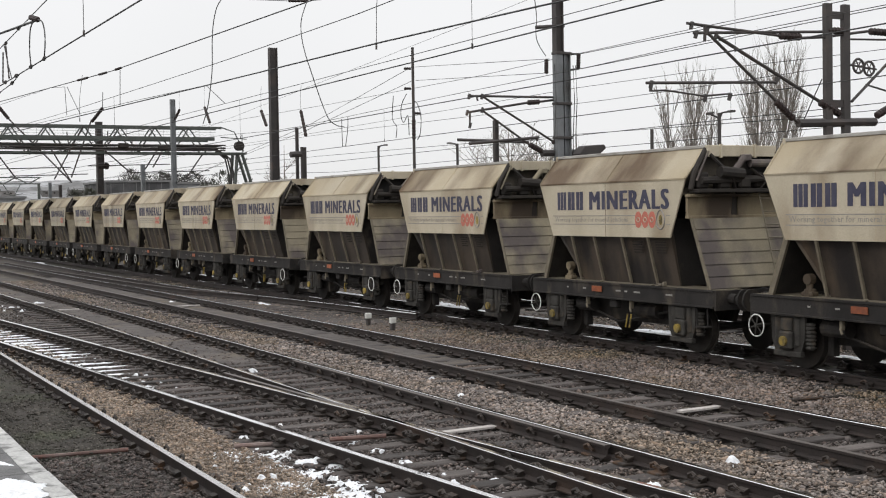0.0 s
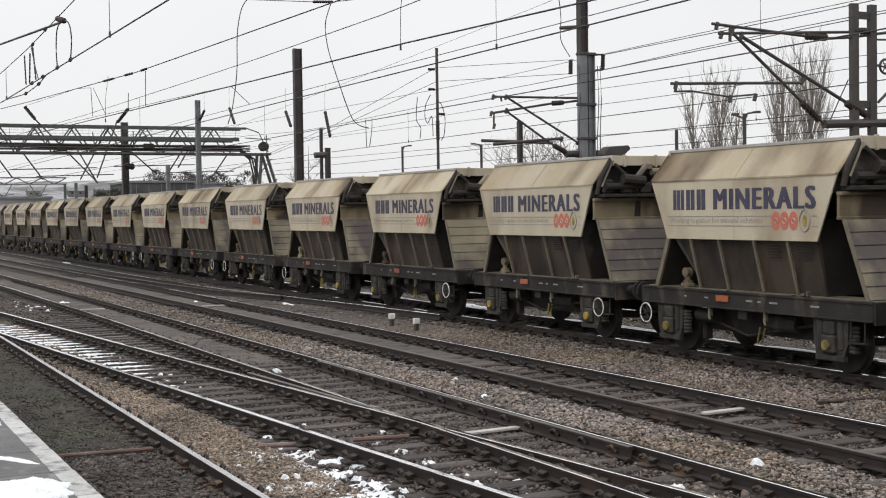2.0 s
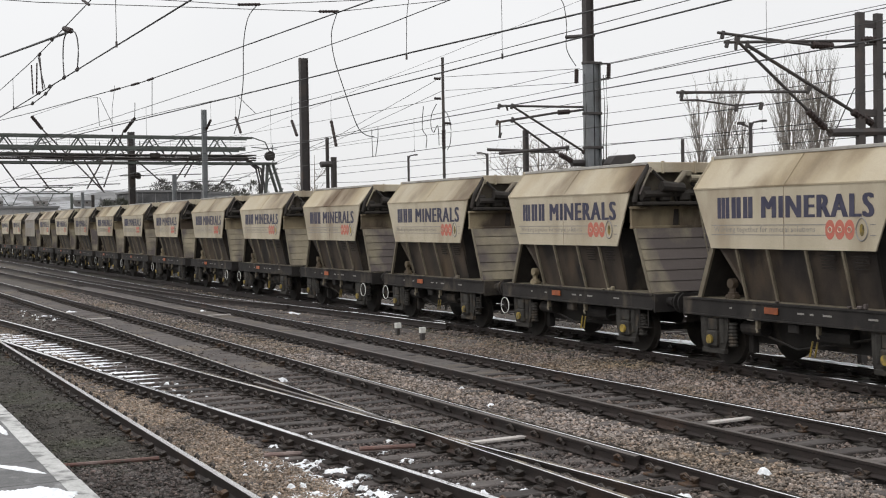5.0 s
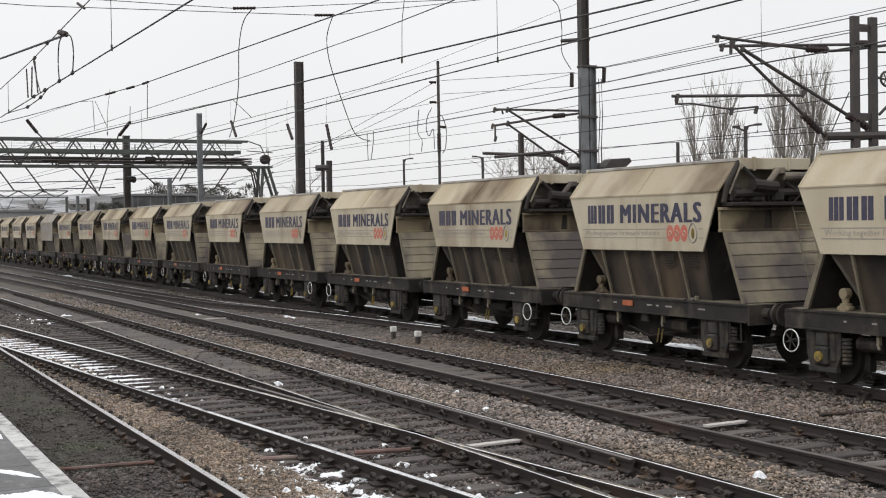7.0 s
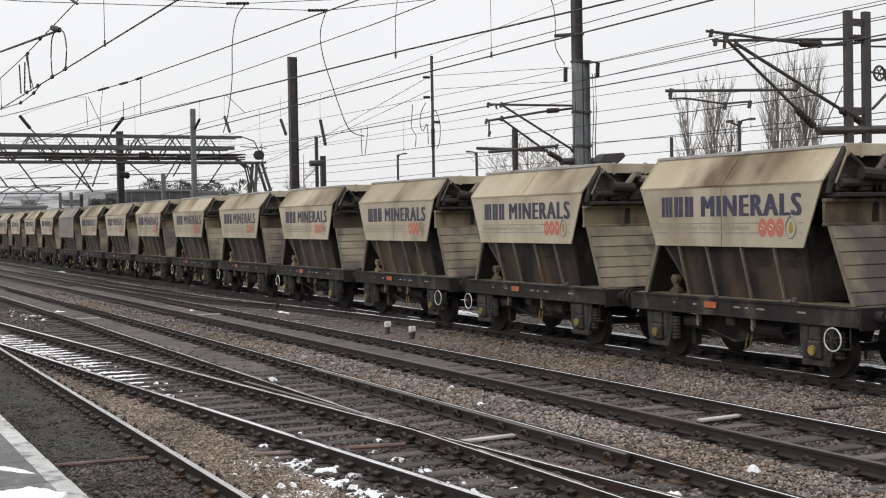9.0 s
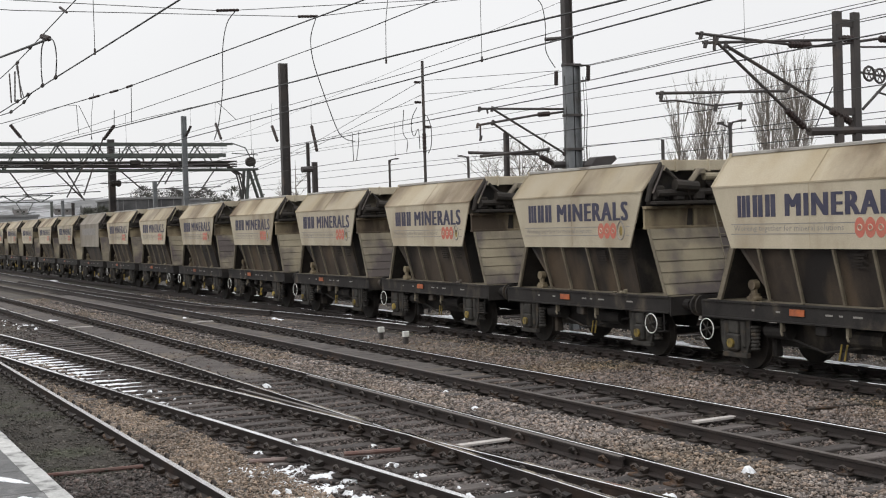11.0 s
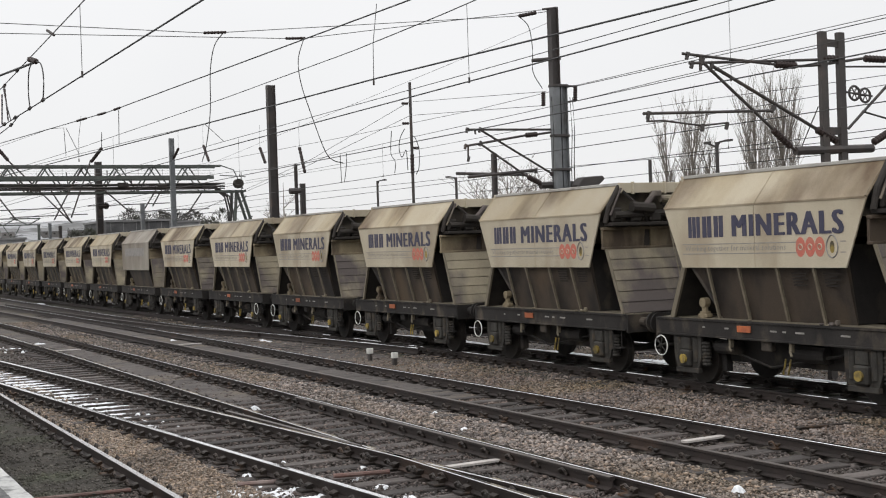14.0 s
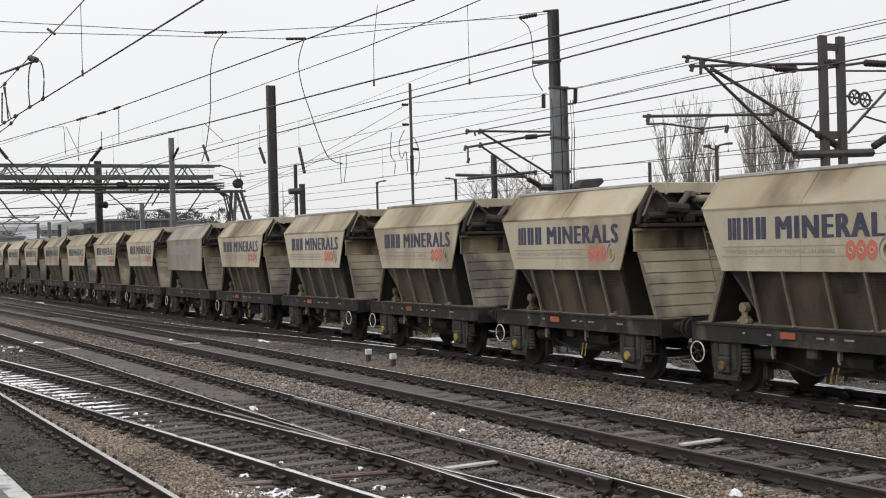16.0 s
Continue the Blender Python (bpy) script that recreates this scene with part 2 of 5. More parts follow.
STONES_GREY = material("dirty_grey_stone", (0.125, 0.109, 0.103), (0.068, 0.060, 0.057), 0.6, 0.9, bump=0.3, c3=(0.15, 0.125, 0.108), scale3=0.4, cut3=(0.52, 0.72), fine=60, island=0.6, space="World", hue=(1.1, 0.95, 0.88))
STONES_TAN = material("tan_gravel", (0.335, 0.280, 0.230), (0.23, 0.192, 0.162), 0.7, 0.9, bump=0.3, c3=(0.16, 0.138, 0.122), scale3=0.5, cut3=(0.50, 0.68), fine=60, island=0.5, space="World", hue=(1.08, 0.94, 0.8))
STONES_DARK = material("oily_stone", (0.105, 0.095, 0.082), (0.064, 0.058, 0.050), 0.9, 0.9, bump=0.3, c3=(0.085, 0.088, 0.062), scale3=0.8, cut3=(0.5, 0.7), fine=60, island=0.5, space="World")
MUD = material("dirty_track_bed", (0.058, 0.051, 0.044), (0.034, 0.031, 0.027), 2.5, 0.9, bump=0.9, c3=(0.052, 0.054, 0.038), scale3=0.8, cut3=(0.48, 0.7), fine=30, spec=0.2, space="World")
FINES = material("dirty_fines", (0.115, 0.102, 0.096), (0.070, 0.063, 0.060), 1.6, 0.9, bump=0.9, c3=(0.135, 0.112, 0.088), scale3=0.5, cut3=(0.5, 0.68), fine=26, spec=0.25, space="World")
SNOW = material("old_snow", (0.80, 0.82, 0.85), (0.70, 0.72, 0.75), 3, 0.6, bump=0.3, c3=(0.55, 0.54, 0.52), scale3=2, cut3=(0.62, 0.8), fine=30, space="World")
TARMAC = material("platform_tarmac", (0.10, 0.10, 0.10), (0.06, 0.06, 0.062), 4.0, 0.75, bump=0.9, c3=(0.14, 0.14, 0.14), scale3=0.8, cut3=(0.55, 0.7), fine=40, space="World", rough2=0.5)
EDGEW = material("worn_white_edge", (0.52, 0.52, 0.51), (0.34, 0.34, 0.33), 7, 0.75, bump=0.5, c3=(0.15, 0.15, 0.148), scale3=7, cut3=(0.53, 0.68), fine=40, per_piece=0.1, space="World")
COPING = material("grey_coping_concrete", (0.125, 0.125, 0.125), (0.075, 0.075, 0.076), 6.0, 0.8, bump=0.9, c3=(0.20, 0.20, 0.20), scale3=4.0, cut3=(0.56, 0.70), fine=70, per_piece=0.12, space="World", rough2=0.5)
BRICKD = material("sooty_platform_wall", (0.06, 0.05, 0.045), (0.09, 0.075, 0.065), 3, 0.9, bump=0.4, fine=25, space="World")
MAST = material("dark_mast_steel", (0.035, 0.03, 0.03), (0.05, 0.043, 0.04), 3, 0.6, bump=0.08, c3=(0.075, 0.055, 0.045), scale3=1.5, cut3=(0.55, 0.75), fine=40, space="World")
GALV = material("galvanised_mast", (0.20, 0.21, 0.22), (0.14, 0.15, 0.155), 3, 0.5, 0.3, bump=0.06, c3=(0.09, 0.085, 0.08), scale3=1.2, cut3=(0.55, 0.75), fine=40, space="World")
GREENST = material("green_grey_gantry_steel", (0.075, 0.085, 0.075), (0.05, 0.058, 0.052), 2, 0.6, bump=0.06, fine=30, space="World")
WIRE = material("dark_wire", (0.05, 0.05, 0.05), (0.035, 0.035, 0.035), 5, 0.6, 0.3, bump=0.0, fine=40, space="World")
INSUL = material("brown_insulator", (0.022, 0.015, 0.014), (0.034, 0.022, 0.02), 6, 0.55, bump=0.0, fine=40, spec=0.3)
BARK = material("winter_twigs", (0.26, 0.235, 0.205), (0.18, 0.16, 0.14), 2, 0.9, bump=0.1, fine=20, space="World")
FARTREE = material("far_bare_wood", (0.125, 0.12, 0.112), (0.085, 0.083, 0.077), 0.08, 0.95, bump=0.0, c3=(0.085, 0.09, 0.07), scale3=0.05, fine=1.5, space="World")
SHED = material("grey_shed_cladding", (0.22, 0.225, 0.23), (0.17, 0.175, 0.18), 0.3, 0.8, bump=0.05, c3=(0.24, 0.24, 0.24), scale3=0.12, fine=4, space="World")
DARKSHED = material("dark_shed_cladding", (0.062, 0.062, 0.065), (0.048, 0.048, 0.05), 0.3, 0.8, bump=0.05, c3=(0.11, 0.11, 0.11), scale3=0.12, fine=4, space="World")
# Distance haze is put into these pale tones along with the snow.
HILLM = material("hazy_snowy_hillside", (0.37, 0.38, 0.39), (0.25, 0.25, 0.26), 0.018, 0.9, bump=0.0, stretch=(1, 1, 5), c3=(0.13, 0.13, 0.13), scale3=0.03, cut3=(0.50, 0.60), fine=0.3, space="World")
FARWALL = material("far_house_wall", (0.20, 0.19, 0.185), (0.15, 0.14, 0.135), 0.1, 0.9, bump=0.0, fine=2, per_piece=0.35, space="World")
ROOFG = material("dull_shed_roof", (0.20, 0.20, 0.20), (0.15, 0.15, 0.15), 0.4, 0.8, bump=0.05, fine=4, space="World")
PIPE = material("faded_red_pipe", (0.15, 0.07, 0.055), (0.085, 0.062, 0.055), 2.0, 0.7, bump=0.1, c3=(0.24, 0.19, 0.175), scale3=1.5, cut3=(0.52, 0.66), fine=40)
PLANKW = material("bleached_plank", (0.50, 0.47, 0.45), (0.38, 0.35, 0.33), 4, 0.85, bump=0.2, stretch=(6, 1, 4), fine=40)

# ------------------------------------------------------------ ground and platform


def ground_sheet():
    """One sheet to the horizon, finely divided and uneven round the tracks."""
    xs = [-1500, -600, -250, -140, -100, -80] + list(np.arange(-60, 8.01, 0.5)) + [20, 60, 300, 1500]
    ys = [-1500, -300, -60, -20, -6] + list(np.arange(-2, 22.01, 0.4)) + [26, 40, 80, 200, 700, 1800]
    bm = B()
    grid = [[bm.verts.new((x, y, -0.235 + (0.03 * noise.noise((x * 0.9, y * 0.9, 0)) if -60 <= x <= 8 and -2 < y < 22 else 0))) for y in ys] for x in xs]
    for a, b in zip(grid, grid[1:]):
        for j in range(len(ys) - 1):
            bm.faces.new((a[j], b[j], b[j + 1], a[j + 1]))
    thing("ground", bm, GROUND, "brown and grey stone ballast spread between the railway tracks", "ground", kind="structure")


ground_sheet()


def uneven(x0, x1, y0, y1, z, step, rough):
    """A rough earth sheet, closed down at its rim."""
    xs, ys = np.arange(x0, x1 + step, step), np.linspace(y0, y1, int((y1 - y0) / step) + 1)
    bm = B()
    rows = []
    for i, x in enumerate(xs):
        row = []
        for j, y in enumerate(ys):
            rim = j in (0, len(ys) - 1) or i in (0, len(xs) - 1)
            h = noise.noise((x * 3.1, y * 3.1, 2)) + 0.6 * noise.noise((x * 9, y * 9, 5)) + 0.35 * noise.noise((x * 23, y * 23, 7))
            row.append(bm.verts.new((x, y, -0.25 if rim else z + rough * h)))
        rows.append(row)
    for a, b in zip(rows, rows[1:]):
        for j in range(len(ys) - 1):
            bm.faces.new((a[j], b[j], b[j + 1], a[j + 1]))
    return bm


def track_bed():
    """The oily beds of the platform track and of the track under the train."""
    thing("road", uneven(-45, -5, 1.62, 3.74, -0.172, 0.07, 0.024), MUD, "dark oily bed of the track beside the platform", "track bed", kind="structure", smooth=True)
    thing("road", uneven(-90, -6, 14.30, 17.30, -0.20, 0.16, 0.02), MUD, "dark oily bed of the track under the train", "track bed", kind="structure", smooth=True)


track_bed()


def platform():
    bm = B()
    box(bm, -70, 14, -9, 1.02, -0.24, 0.895)
    p = thing("pavement", bm, TARMAC, "grey tarmac station platform with a worn white edge", "platform", kind="structure")
    wall = B()
    box(wall, -70, 14, 1.022, 1.56, -0.24, 0.775)
    part("platform_wall", wall, BRICKD, p)
    slab_m = finish(box(B(), -0.444, 0.444, -0.46, 0.165, 0, 0.115, 0.008), "coping_stone", COPING)
    line_m = finish(box(B(), -0.444, 0.444, 0.012, 0.160, 0.1152, 0.119), "edge_line", EDGEW)
    rnd = random.Random(3)
    for i in range(60):
        o = part("coping_stone", slab_m, None, p)
        o.matrix_basis = pose(-44 + 0.9 * i, 1.494 + rnd.uniform(-0.006, 0.006), 0.785 + rnd.uniform(-0.003, 0.004), 0, rnd.uniform(-0.3, 0.3), rnd.uniform(-0.2, 0.2))
        part("edge_line", line_m, None, o, "worn white painted edge line")


platform()

# ------------------------------------------------------------ tracks
GAUGE = 1.505


def rail_path(y0, bends=(), slope=0.0, x_ref=0.0, x0=-150.0, x1=10.0):
    """Centre line of one rail: straight at y0, or sloping across, or with gentle bends (x, shift)."""
    xs = list(np.arange(x0, x1 + 0.1, 5.0))
    out = []
    for x in xs:
        y = y0 + slope * (x - x_ref)
        if bends:
            bx, by = zip(*bends)
            y += float(np.interp(x, bx, by))
        out.append((float(x), y))
    return out


def rail_mesh(path, head):
    """Flat-bottom rail, head at z = 0, running along the path."""
    prof = [(-0.07, -0.159), (0.07, -0.159), (0.07, -0.147), (0.012, -0.125), (0.010, -0.045), (0.036, -0.036), (0.036, -0.006),
            (0.030, 0.0), (-0.030, 0.0), (-0.036, -0.006), (-0.036, -0.036), (-0.010, -0.045), (-0.012, -0.125), (-0.07, -0.147)]
    bm = B()
    rings = [[bm.verts.new((x, y + a, z)) for a, z in prof] for x, y in path]
    n = len(prof)
    for a, b in zip(rings, rings[1:]):
        for k in range(n):
            f = bm.faces.new((a[k], a[(k + 1) % n], b[(k + 1) % n], b[k]))
            f.material_index = 1 if k in (6, 7, 8) else 0
    bm.faces.new(rings[0])
    bm.faces.new(rings[-1][::-1])
    return finish(bm, "rail", [RUST, head])


def sleeper_mesh(length):
    return finish(box(B(), -0.125, 0.125, -length / 2, length / 2, -0.13, 0, 0.012), "sleeper", TIMBER)


def chair_mesh(k=1.0):
    """Cast chair: a base plate, two tapered jaws against the rail and two looped spring clips."""
    bm = B()
    box(bm, -0.105, 0.105, -0.20, 0.20, 0, 0.032, 0.008)
    for s in (-1, 1):
        slab(bm, [(-0.07, s * 0.045, 0.032), (-0.07, s * 0.135, 0.032), (-0.05, s * 0.105, 0.085), (-0.045, s * 0.05, 0.10)], (0.14, 0, 0))
        tube(bm, [(-0.05, s * 0.10, 0.06), (-0.075, s * 0.165, 0.085), (-0.055, s * 0.18, 0.115), (0.0, s * 0.17, 0.138), (0.055, s * 0.18, 0.115), (0.075, s * 0.165, 0.085), (0.05, s * 0.10, 0.06)], 0.019, 5)
    bmesh.ops.scale(bm, vec=(k, k, k), verts=bm.verts)
    return finish(bm, "rail_chair", CHAIRM)


CHAIR, CHAIR_SMALL = chair_mesh(), chair_mesh(0.78)
SLEEPER = sleeper_mesh(2.6)


def track(name, label, far, near, head, sleepers, chairs, top=-0.168, spacing=0.66, near_head=None):
    """A track: two rails, sleepers between the given ends, chairs along the given stretch."""
    t = thing(name, None, None, label, "railway track", "railway tracks", kind="structure")
    for path, hm in ((far, head), (near, near_head or head)):
        part("rail", rail_mesh(path, hm), None, t)
    fx, fy = zip(*far)
    nx, ny = zip(*near)
    rnd = random.Random(name)
    x = sleepers[0]
    while x < sleepers[1]:
        yf, yn = float(np.interp(x, fx, fy)), float(np.interp(x, nx, ny))
        o = part("sleeper", SLEEPER, None, t)
        o.matrix_basis = pose(x, (yf + yn) / 2 + rnd.uniform(-0.05, 0.05), top + rnd.uniform(-0.012, 0.004), 0, 0, rnd.uniform(-1.2, 1.2))
        if chairs[0] < x < chairs[1]:
            for y in (yf, yn):
                c = part("rail_chair", CHAIR_SMALL if near_head else CHAIR, None, t)
                c.matrix_basis = pose(x, y, top - 0.004)
        x += spacing
    return t


MID_BEND = [(-150, -1.2), (-77, -0.45), (-60, -0.2), (-45, 0.0), (-33, 0.04), (-20, 0.0), (10, 0.0)]
T3_BEND = [(-150, -1.8), (-80, -0.6), (-57, -0.25), (-45, -0.1), (-35, 0.0), (10, 0.0)]
track("track_1", "plain railway track under the goods train", rail_path(16.60), rail_path(15.095), BRIGHT_STEEL, (-62, -8), (-40, -10), -0.172)
track("track_2", "railway track with brown ballast filled to its sleepers", rail_path(11.84, MID_BEND), rail_path(10.335, MID_BEND), STEEL, (-56, -7), (-40, -8), -0.176, near_head=WORN)
track("track_3", "main railway track with bright worn rails on timber sleepers", rail_path(8.46, T3_BEND), rail_path(7.03, T3_BEND), STEEL, (-60, -36.5), (-60, -5), -0.168)
track("track_5", "railway track along the platform in a dark oily bed", rail_path(3.86), rail_path(2.355), DULL_STEEL, (-46, -6), (-46, -5), -0.178)
track("track_6", "farther railway track beyond the goods train", rail_path(21.2), rail_path(19.695), BRIGHT_STEEL, (-50, -14), (-1, 0), -0.172)


def crossover():
    """The turnout road that crosses into the main track, on long timbers shared with it."""
    far = rail_path(6.90, (), 0.0925, -16.3, -50, 0)
    near = rail_path(6.90 - GAUGE, (), 0.0925, -16.3, -50, 0)
    t = thing("track_4", None, None, "crossover track that runs into the main track at a crossing", "railway track", "railway tracks", kind="structure")
    for path in (far, near):
        part("rail", rail_mesh(path, STEEL), None, t)
    check = [(x, y - 0.115) for x, y in rail_path(8.46, (), 0, 0, -22, -8)]
    part("check_rail", rail_mesh(check, WORN), None, t, "dull check rail beside the running rail")
    wing = [(x, y + 0.075) for x, y in rail_path(6.90, (), 0.06, -16.3, -21, -14)]
    part("wing_rail", rail_mesh(wing, WORN), None, t, "worn wing rail of the crossing")
    long_timber = [sleeper_mesh(q) for q in (3.6, 4.1, 4.7, 5.3)]
    rnd = random.Random(4)
    x = -36.0
    while x < -5:
        yn = 6.90 - GAUGE + 0.0925 * (x + 16.3) - 0.38
        yf = 9.0
        q = min(range(4), key=lambda k: abs((3.6, 4.1, 4.7, 5.3)[k] - (yf - yn)))
        o = part("sleeper", long_timber[q], None, t)
        o.matrix_basis = pose(x, (yn + yf) / 2 + rnd.uniform(-0.06, 0.06), -0.17 + rnd.uniform(-0.012, 0.004), 0, 0, rnd.uniform(-1, 1))
        y4 = 6.90 + 0.0925 * (x + 16.3)
        for y in (8.46, 7.03, y4, y4 - GAUGE):
            c = part("rail_chair", CHAIR, None, t)
            c.matrix_basis = pose(x, y, -0.172)
        x += 0.64


crossover()


def far_turnout():
    """The rails of a turnout that meet at a crossing between the middle track and the train's track."""
    t = thing("track_7", None, None, "turnout rails meeting at a crossing beside the train's track", "railway track", "railway tracks", kind="structure")
    outer = rail_path(0, [(-150, 13.75), (-94, 13.42), (-80, 13.36), (-58, 13.22), (-50, 13.3), (-45, 13.45), (-38, 14.2), (-32, 14.75), (-27, 14.98)], 0, 0, -150, -27)
    inner = rail_path(0, [(-150, 11.9), (-80, 11.95), (-66, 12.05), (-56, 12.35), (-48, 12.75), (-44, 13.05), (-40, 13.92)], 0, 0, -80, -40)
    part("rail", rail_mesh(outer, STEEL), None, t)
    part("rail", rail_mesh(inner, WORN), None, t, "dull rusty turnout rail")
    rnd = random.Random(17)
    for k in range(50):
        x = -66 + 0.66 * k
        o = part("sleeper", SLEEPER, None, t)
        o.matrix_basis = pose(x, float(np.interp(x, (-66, -50, -33), (12.6, 12.85, 13.9))), -0.182 + rnd.uniform(-0.012, 0.004), 0, 0, rnd.uniform(-1.2, 1.2))


far_turnout()


def fines():
    """Dirt and fine stone that fills the tracks level with their sleepers, farther from the platform."""
    thing("road", uneven(-62, -23.5, 7.12, 8.38, -0.172, 0.12, 0.016), FINES, "dark grey fines filling the main track to its sleepers", "track bed", kind="structure", smooth=True)
    thing("road", uneven(-62, -21.0, 10.42, 11.76, -0.180, 0.12, 0.016), FINES, "dark grey fines filling the middle track to its sleepers", "track bed", kind="structure", smooth=True)
    thing("road", uneven(-62, -26.0, 12.0, 14.4, -0.195, 0.14, 0.02), FINES, "dark grey fines beside the train's track", "track bed", kind="structure", smooth=True)


fines()

# ------------------------------------------------------------ stones, snow and small things on the ground


def stones(mat, beds, seed, label, size=0.0185, keep=(-60, 0)):
    """Loose ballast: many small angular stones on strips (y from, y to, stones a square metre, height)."""
    rng = np.random.default_rng(seed)
    pos = []
    for y0, y1, dens, z in beds:
        for x0, x1, k in ((-21, -6, 1.0), (-30, -21, 0.6), (-60, -30, 0.16)):
            n = int((y1 - y0) * (x1 - x0) * dens * k)
            p = np.stack([rng.uniform(x0, x1, n), rng.uniform(y0, y1, n), z + rng.normal(0, 0.012, n)], 1)
            p = p[(p[:, 0] < -0.80 * p[:, 1] + 1.0) & (p[:, 0] > keep[0]) & (p[:, 0] < keep[1])]
            pos.append(p)
    pos = np.concatenate(pos)
    n = len(pos)
    octa = np.array([(1, 0, 0), (-1, 0, 0), (0, 1, 0), (0, -1, 0), (0, 0, 1), (0, 0, -1)], float)
    tri = np.array([(0, 2, 4), (2, 1, 4), (1, 3, 4), (3, 0, 4), (2, 0, 5), (1, 2, 5), (3, 1, 5), (0, 3, 5)])
    size = rng.lognormal(np.log(size), 0.36, n)[:, None, None]
    v = octa[None] * size * rng.uniform(0.65, 1.35, (n, 6, 1)) + rng.normal(0, 0.28, (n, 6, 3)) * size
    a = rng.uniform(0, 2 * np.pi, n)
    c, s = np.cos(a)[:, None], np.sin(a)[:, None]
    long = rng.uniform(1.0, 1.75, n)[:, None]
    x, y, z = v[:, :, 0] * long, v[:, :, 1] / long ** 0.5, v[:, :, 2] * 0.72
    tilt = rng.uniform(-0.8, 0.8, n)[:, None]
    y, z = y * np.cos(tilt) - z * np.sin(tilt), y * np.sin(tilt) + z * np.cos(tilt)
    v = np.stack([x * c - y * s, x * s + y * c, z], 2) + pos[:, None, :]
    f = (tri[None] + 6 * np.arange(n)[:, None, None]).reshape(-1)
    me = bpy.data.meshes.new("ballast_stones")
    me.vertices.add(6 * n)
    me.vertices.foreach_set("co", v.reshape(-1))
    me.loops.add(len(f))
    me.loops.foreach_set("vertex_index", f.astype(np.int32))
    me.polygons.add(8 * n)
    me.polygons.foreach_set("loop_start", np.arange(0, len(f), 3, dtype=np.int32))
    me.update(calc_edges=True)
    me.validate()
    me.materials.append(mat)
    tagged(new("ballast_stones", me), label, "gravel", kind="stuff")


stones(STONES, [(8.75, 10.15, 900, -0.20), (17.0, 19.4, 150, -0.2)], 5,
       "loose grey-brown crushed stone lying between the tracks")
stones(STONES_GREY, [(7.2, 8.35, 760, -0.198), (5.05, 6.9, 620, -0.208), (10.42, 11.76, 620, -0.222)], 9, "loose dirty dark grey stone between the sleepers")
stones(STONES_BROWN, [(12.1, 14.25, 850, -0.205), (14.3, 14.95, 420, -0.19)], 6, "loose reddish-brown crushed stone beside the train's track")
stones(STONES_DARK, [(1.75, 2.28, 700, -0.178), (2.45, 3.76, 800, -0.178)], 8, "dark oily crushed stone in the platform track bed", 0.014, (-60, -15.4))
stones(STONES_GREY, [(1.75, 2.28, 1100, -0.172), (2.45, 3.76, 1100, -0.172)], 12, "loose grey stone in the platform track bed", 0.018, (-15.4, 0))
stones(STONES_TAN, [(3.98, 5.05, 1900, -0.185)], 7, "fine tan gravel beside the platform track", 0.0125)


def snow_mesh(rx, ry, h, seed, n=44, ragged=0.75):
    """A thin melting patch with a ragged rim and lumps."""
    bm = B()
    rings = [[bm.verts.new((0, 0, h))]]
    steps = (0.2, 0.4, 0.6, 0.78, 0.92, 1.0)
    for q in steps:
        row = []
        for i in range(n):
            a = 2 * math.pi * i / n
            r = 1 + ragged * noise.noise((math.cos(a) * 1.9 + seed, math.sin(a) * 1.9, seed * 0.7)) + 0.55 * ragged * noise.noise((math.cos(a) * 6 + seed, math.sin(a) * 6, 4)) + 0.3 * ragged * noise.noise((a * 9, seed, 1))
            x, y = rx * q * r * math.cos(a), ry * q * r * math.sin(a)
            z = h * (1 - q ** 4) * (0.7 + 0.9 * noise.noise((x * 9 + seed, y * 9, 3))) if q < 1 else -0.03
            row.append(bm.verts.new((x, y, z)))
        rings.append(row)
    for i in range(n):
        bm.faces.new((rings[0][0], rings[1][i], rings[1][(i + 1) % n]))
    for a, b in zip(rings[1:], rings[2:]):
        for i in range(n):
            bm.faces.new((a[i], b[i], b[(i + 1) % n], a[(i + 1) % n]))
    return finish(bm, "snow_patch", SNOW, True)


def snow_crumbs():
    """Broken crumbs of snow scattered round the patches."""
    rng = np.random.default_rng(11)
    v, f = [], []
    for cx, cy, sx, sy, n in ((-14.6, 5.0, 0.4, 0.2, 34), (-12.9, 5.05, 0.7, 0.25, 55), (-11.7, 4.9, 0.8, 0.3, 80), (-12.3, 6.2, 0.8, 0.25, 14), (-42.5, 6.6, 1.5, 0.3, 40), (-24, 5.6, 3.5, 0.35, 60), (-10.5, 7.9, 0.8, 0.2, 8)):
        for k in range(n):
            x, y, r = rng.normal(cx, sx), rng.normal(cy, sy), rng.lognormal(math.log(0.022), 0.5)
            i, m = len(v), 7
            z = -0.195
            for j in range(m):
                a = 2 * math.pi * j / m
                q = r * rng.uniform(0.5, 1.5)
                v.append((x + 1.3 * q * math.cos(a), y + q * math.sin(a), z))
            for j in range(m):
                a = 2 * math.pi * j / m + 0.3
                q = 0.6 * r * rng.uniform(0.5, 1.2)
                v.append((x + 1.3 * q * math.cos(a), y + q * math.sin(a), z + min(0.06, r) * rng.uniform(0.5, 1.0)))
            for j in range(m):
                f.append((i + j, i + (j + 1) % m, i + m + (j + 1) % m, i + m + j))
            f.append(tuple(range(i + m, i + 2 * m)))
    me = bpy.data.meshes.new("snow_crumbs")
    me.from_pydata(v, [], f)
    me.materials.append(SNOW)
    tagged(new("snow_crumbs", me), "broken crumbs of old snow scattered on the ballast", "snow", kind="stuff")


snow_crumbs()


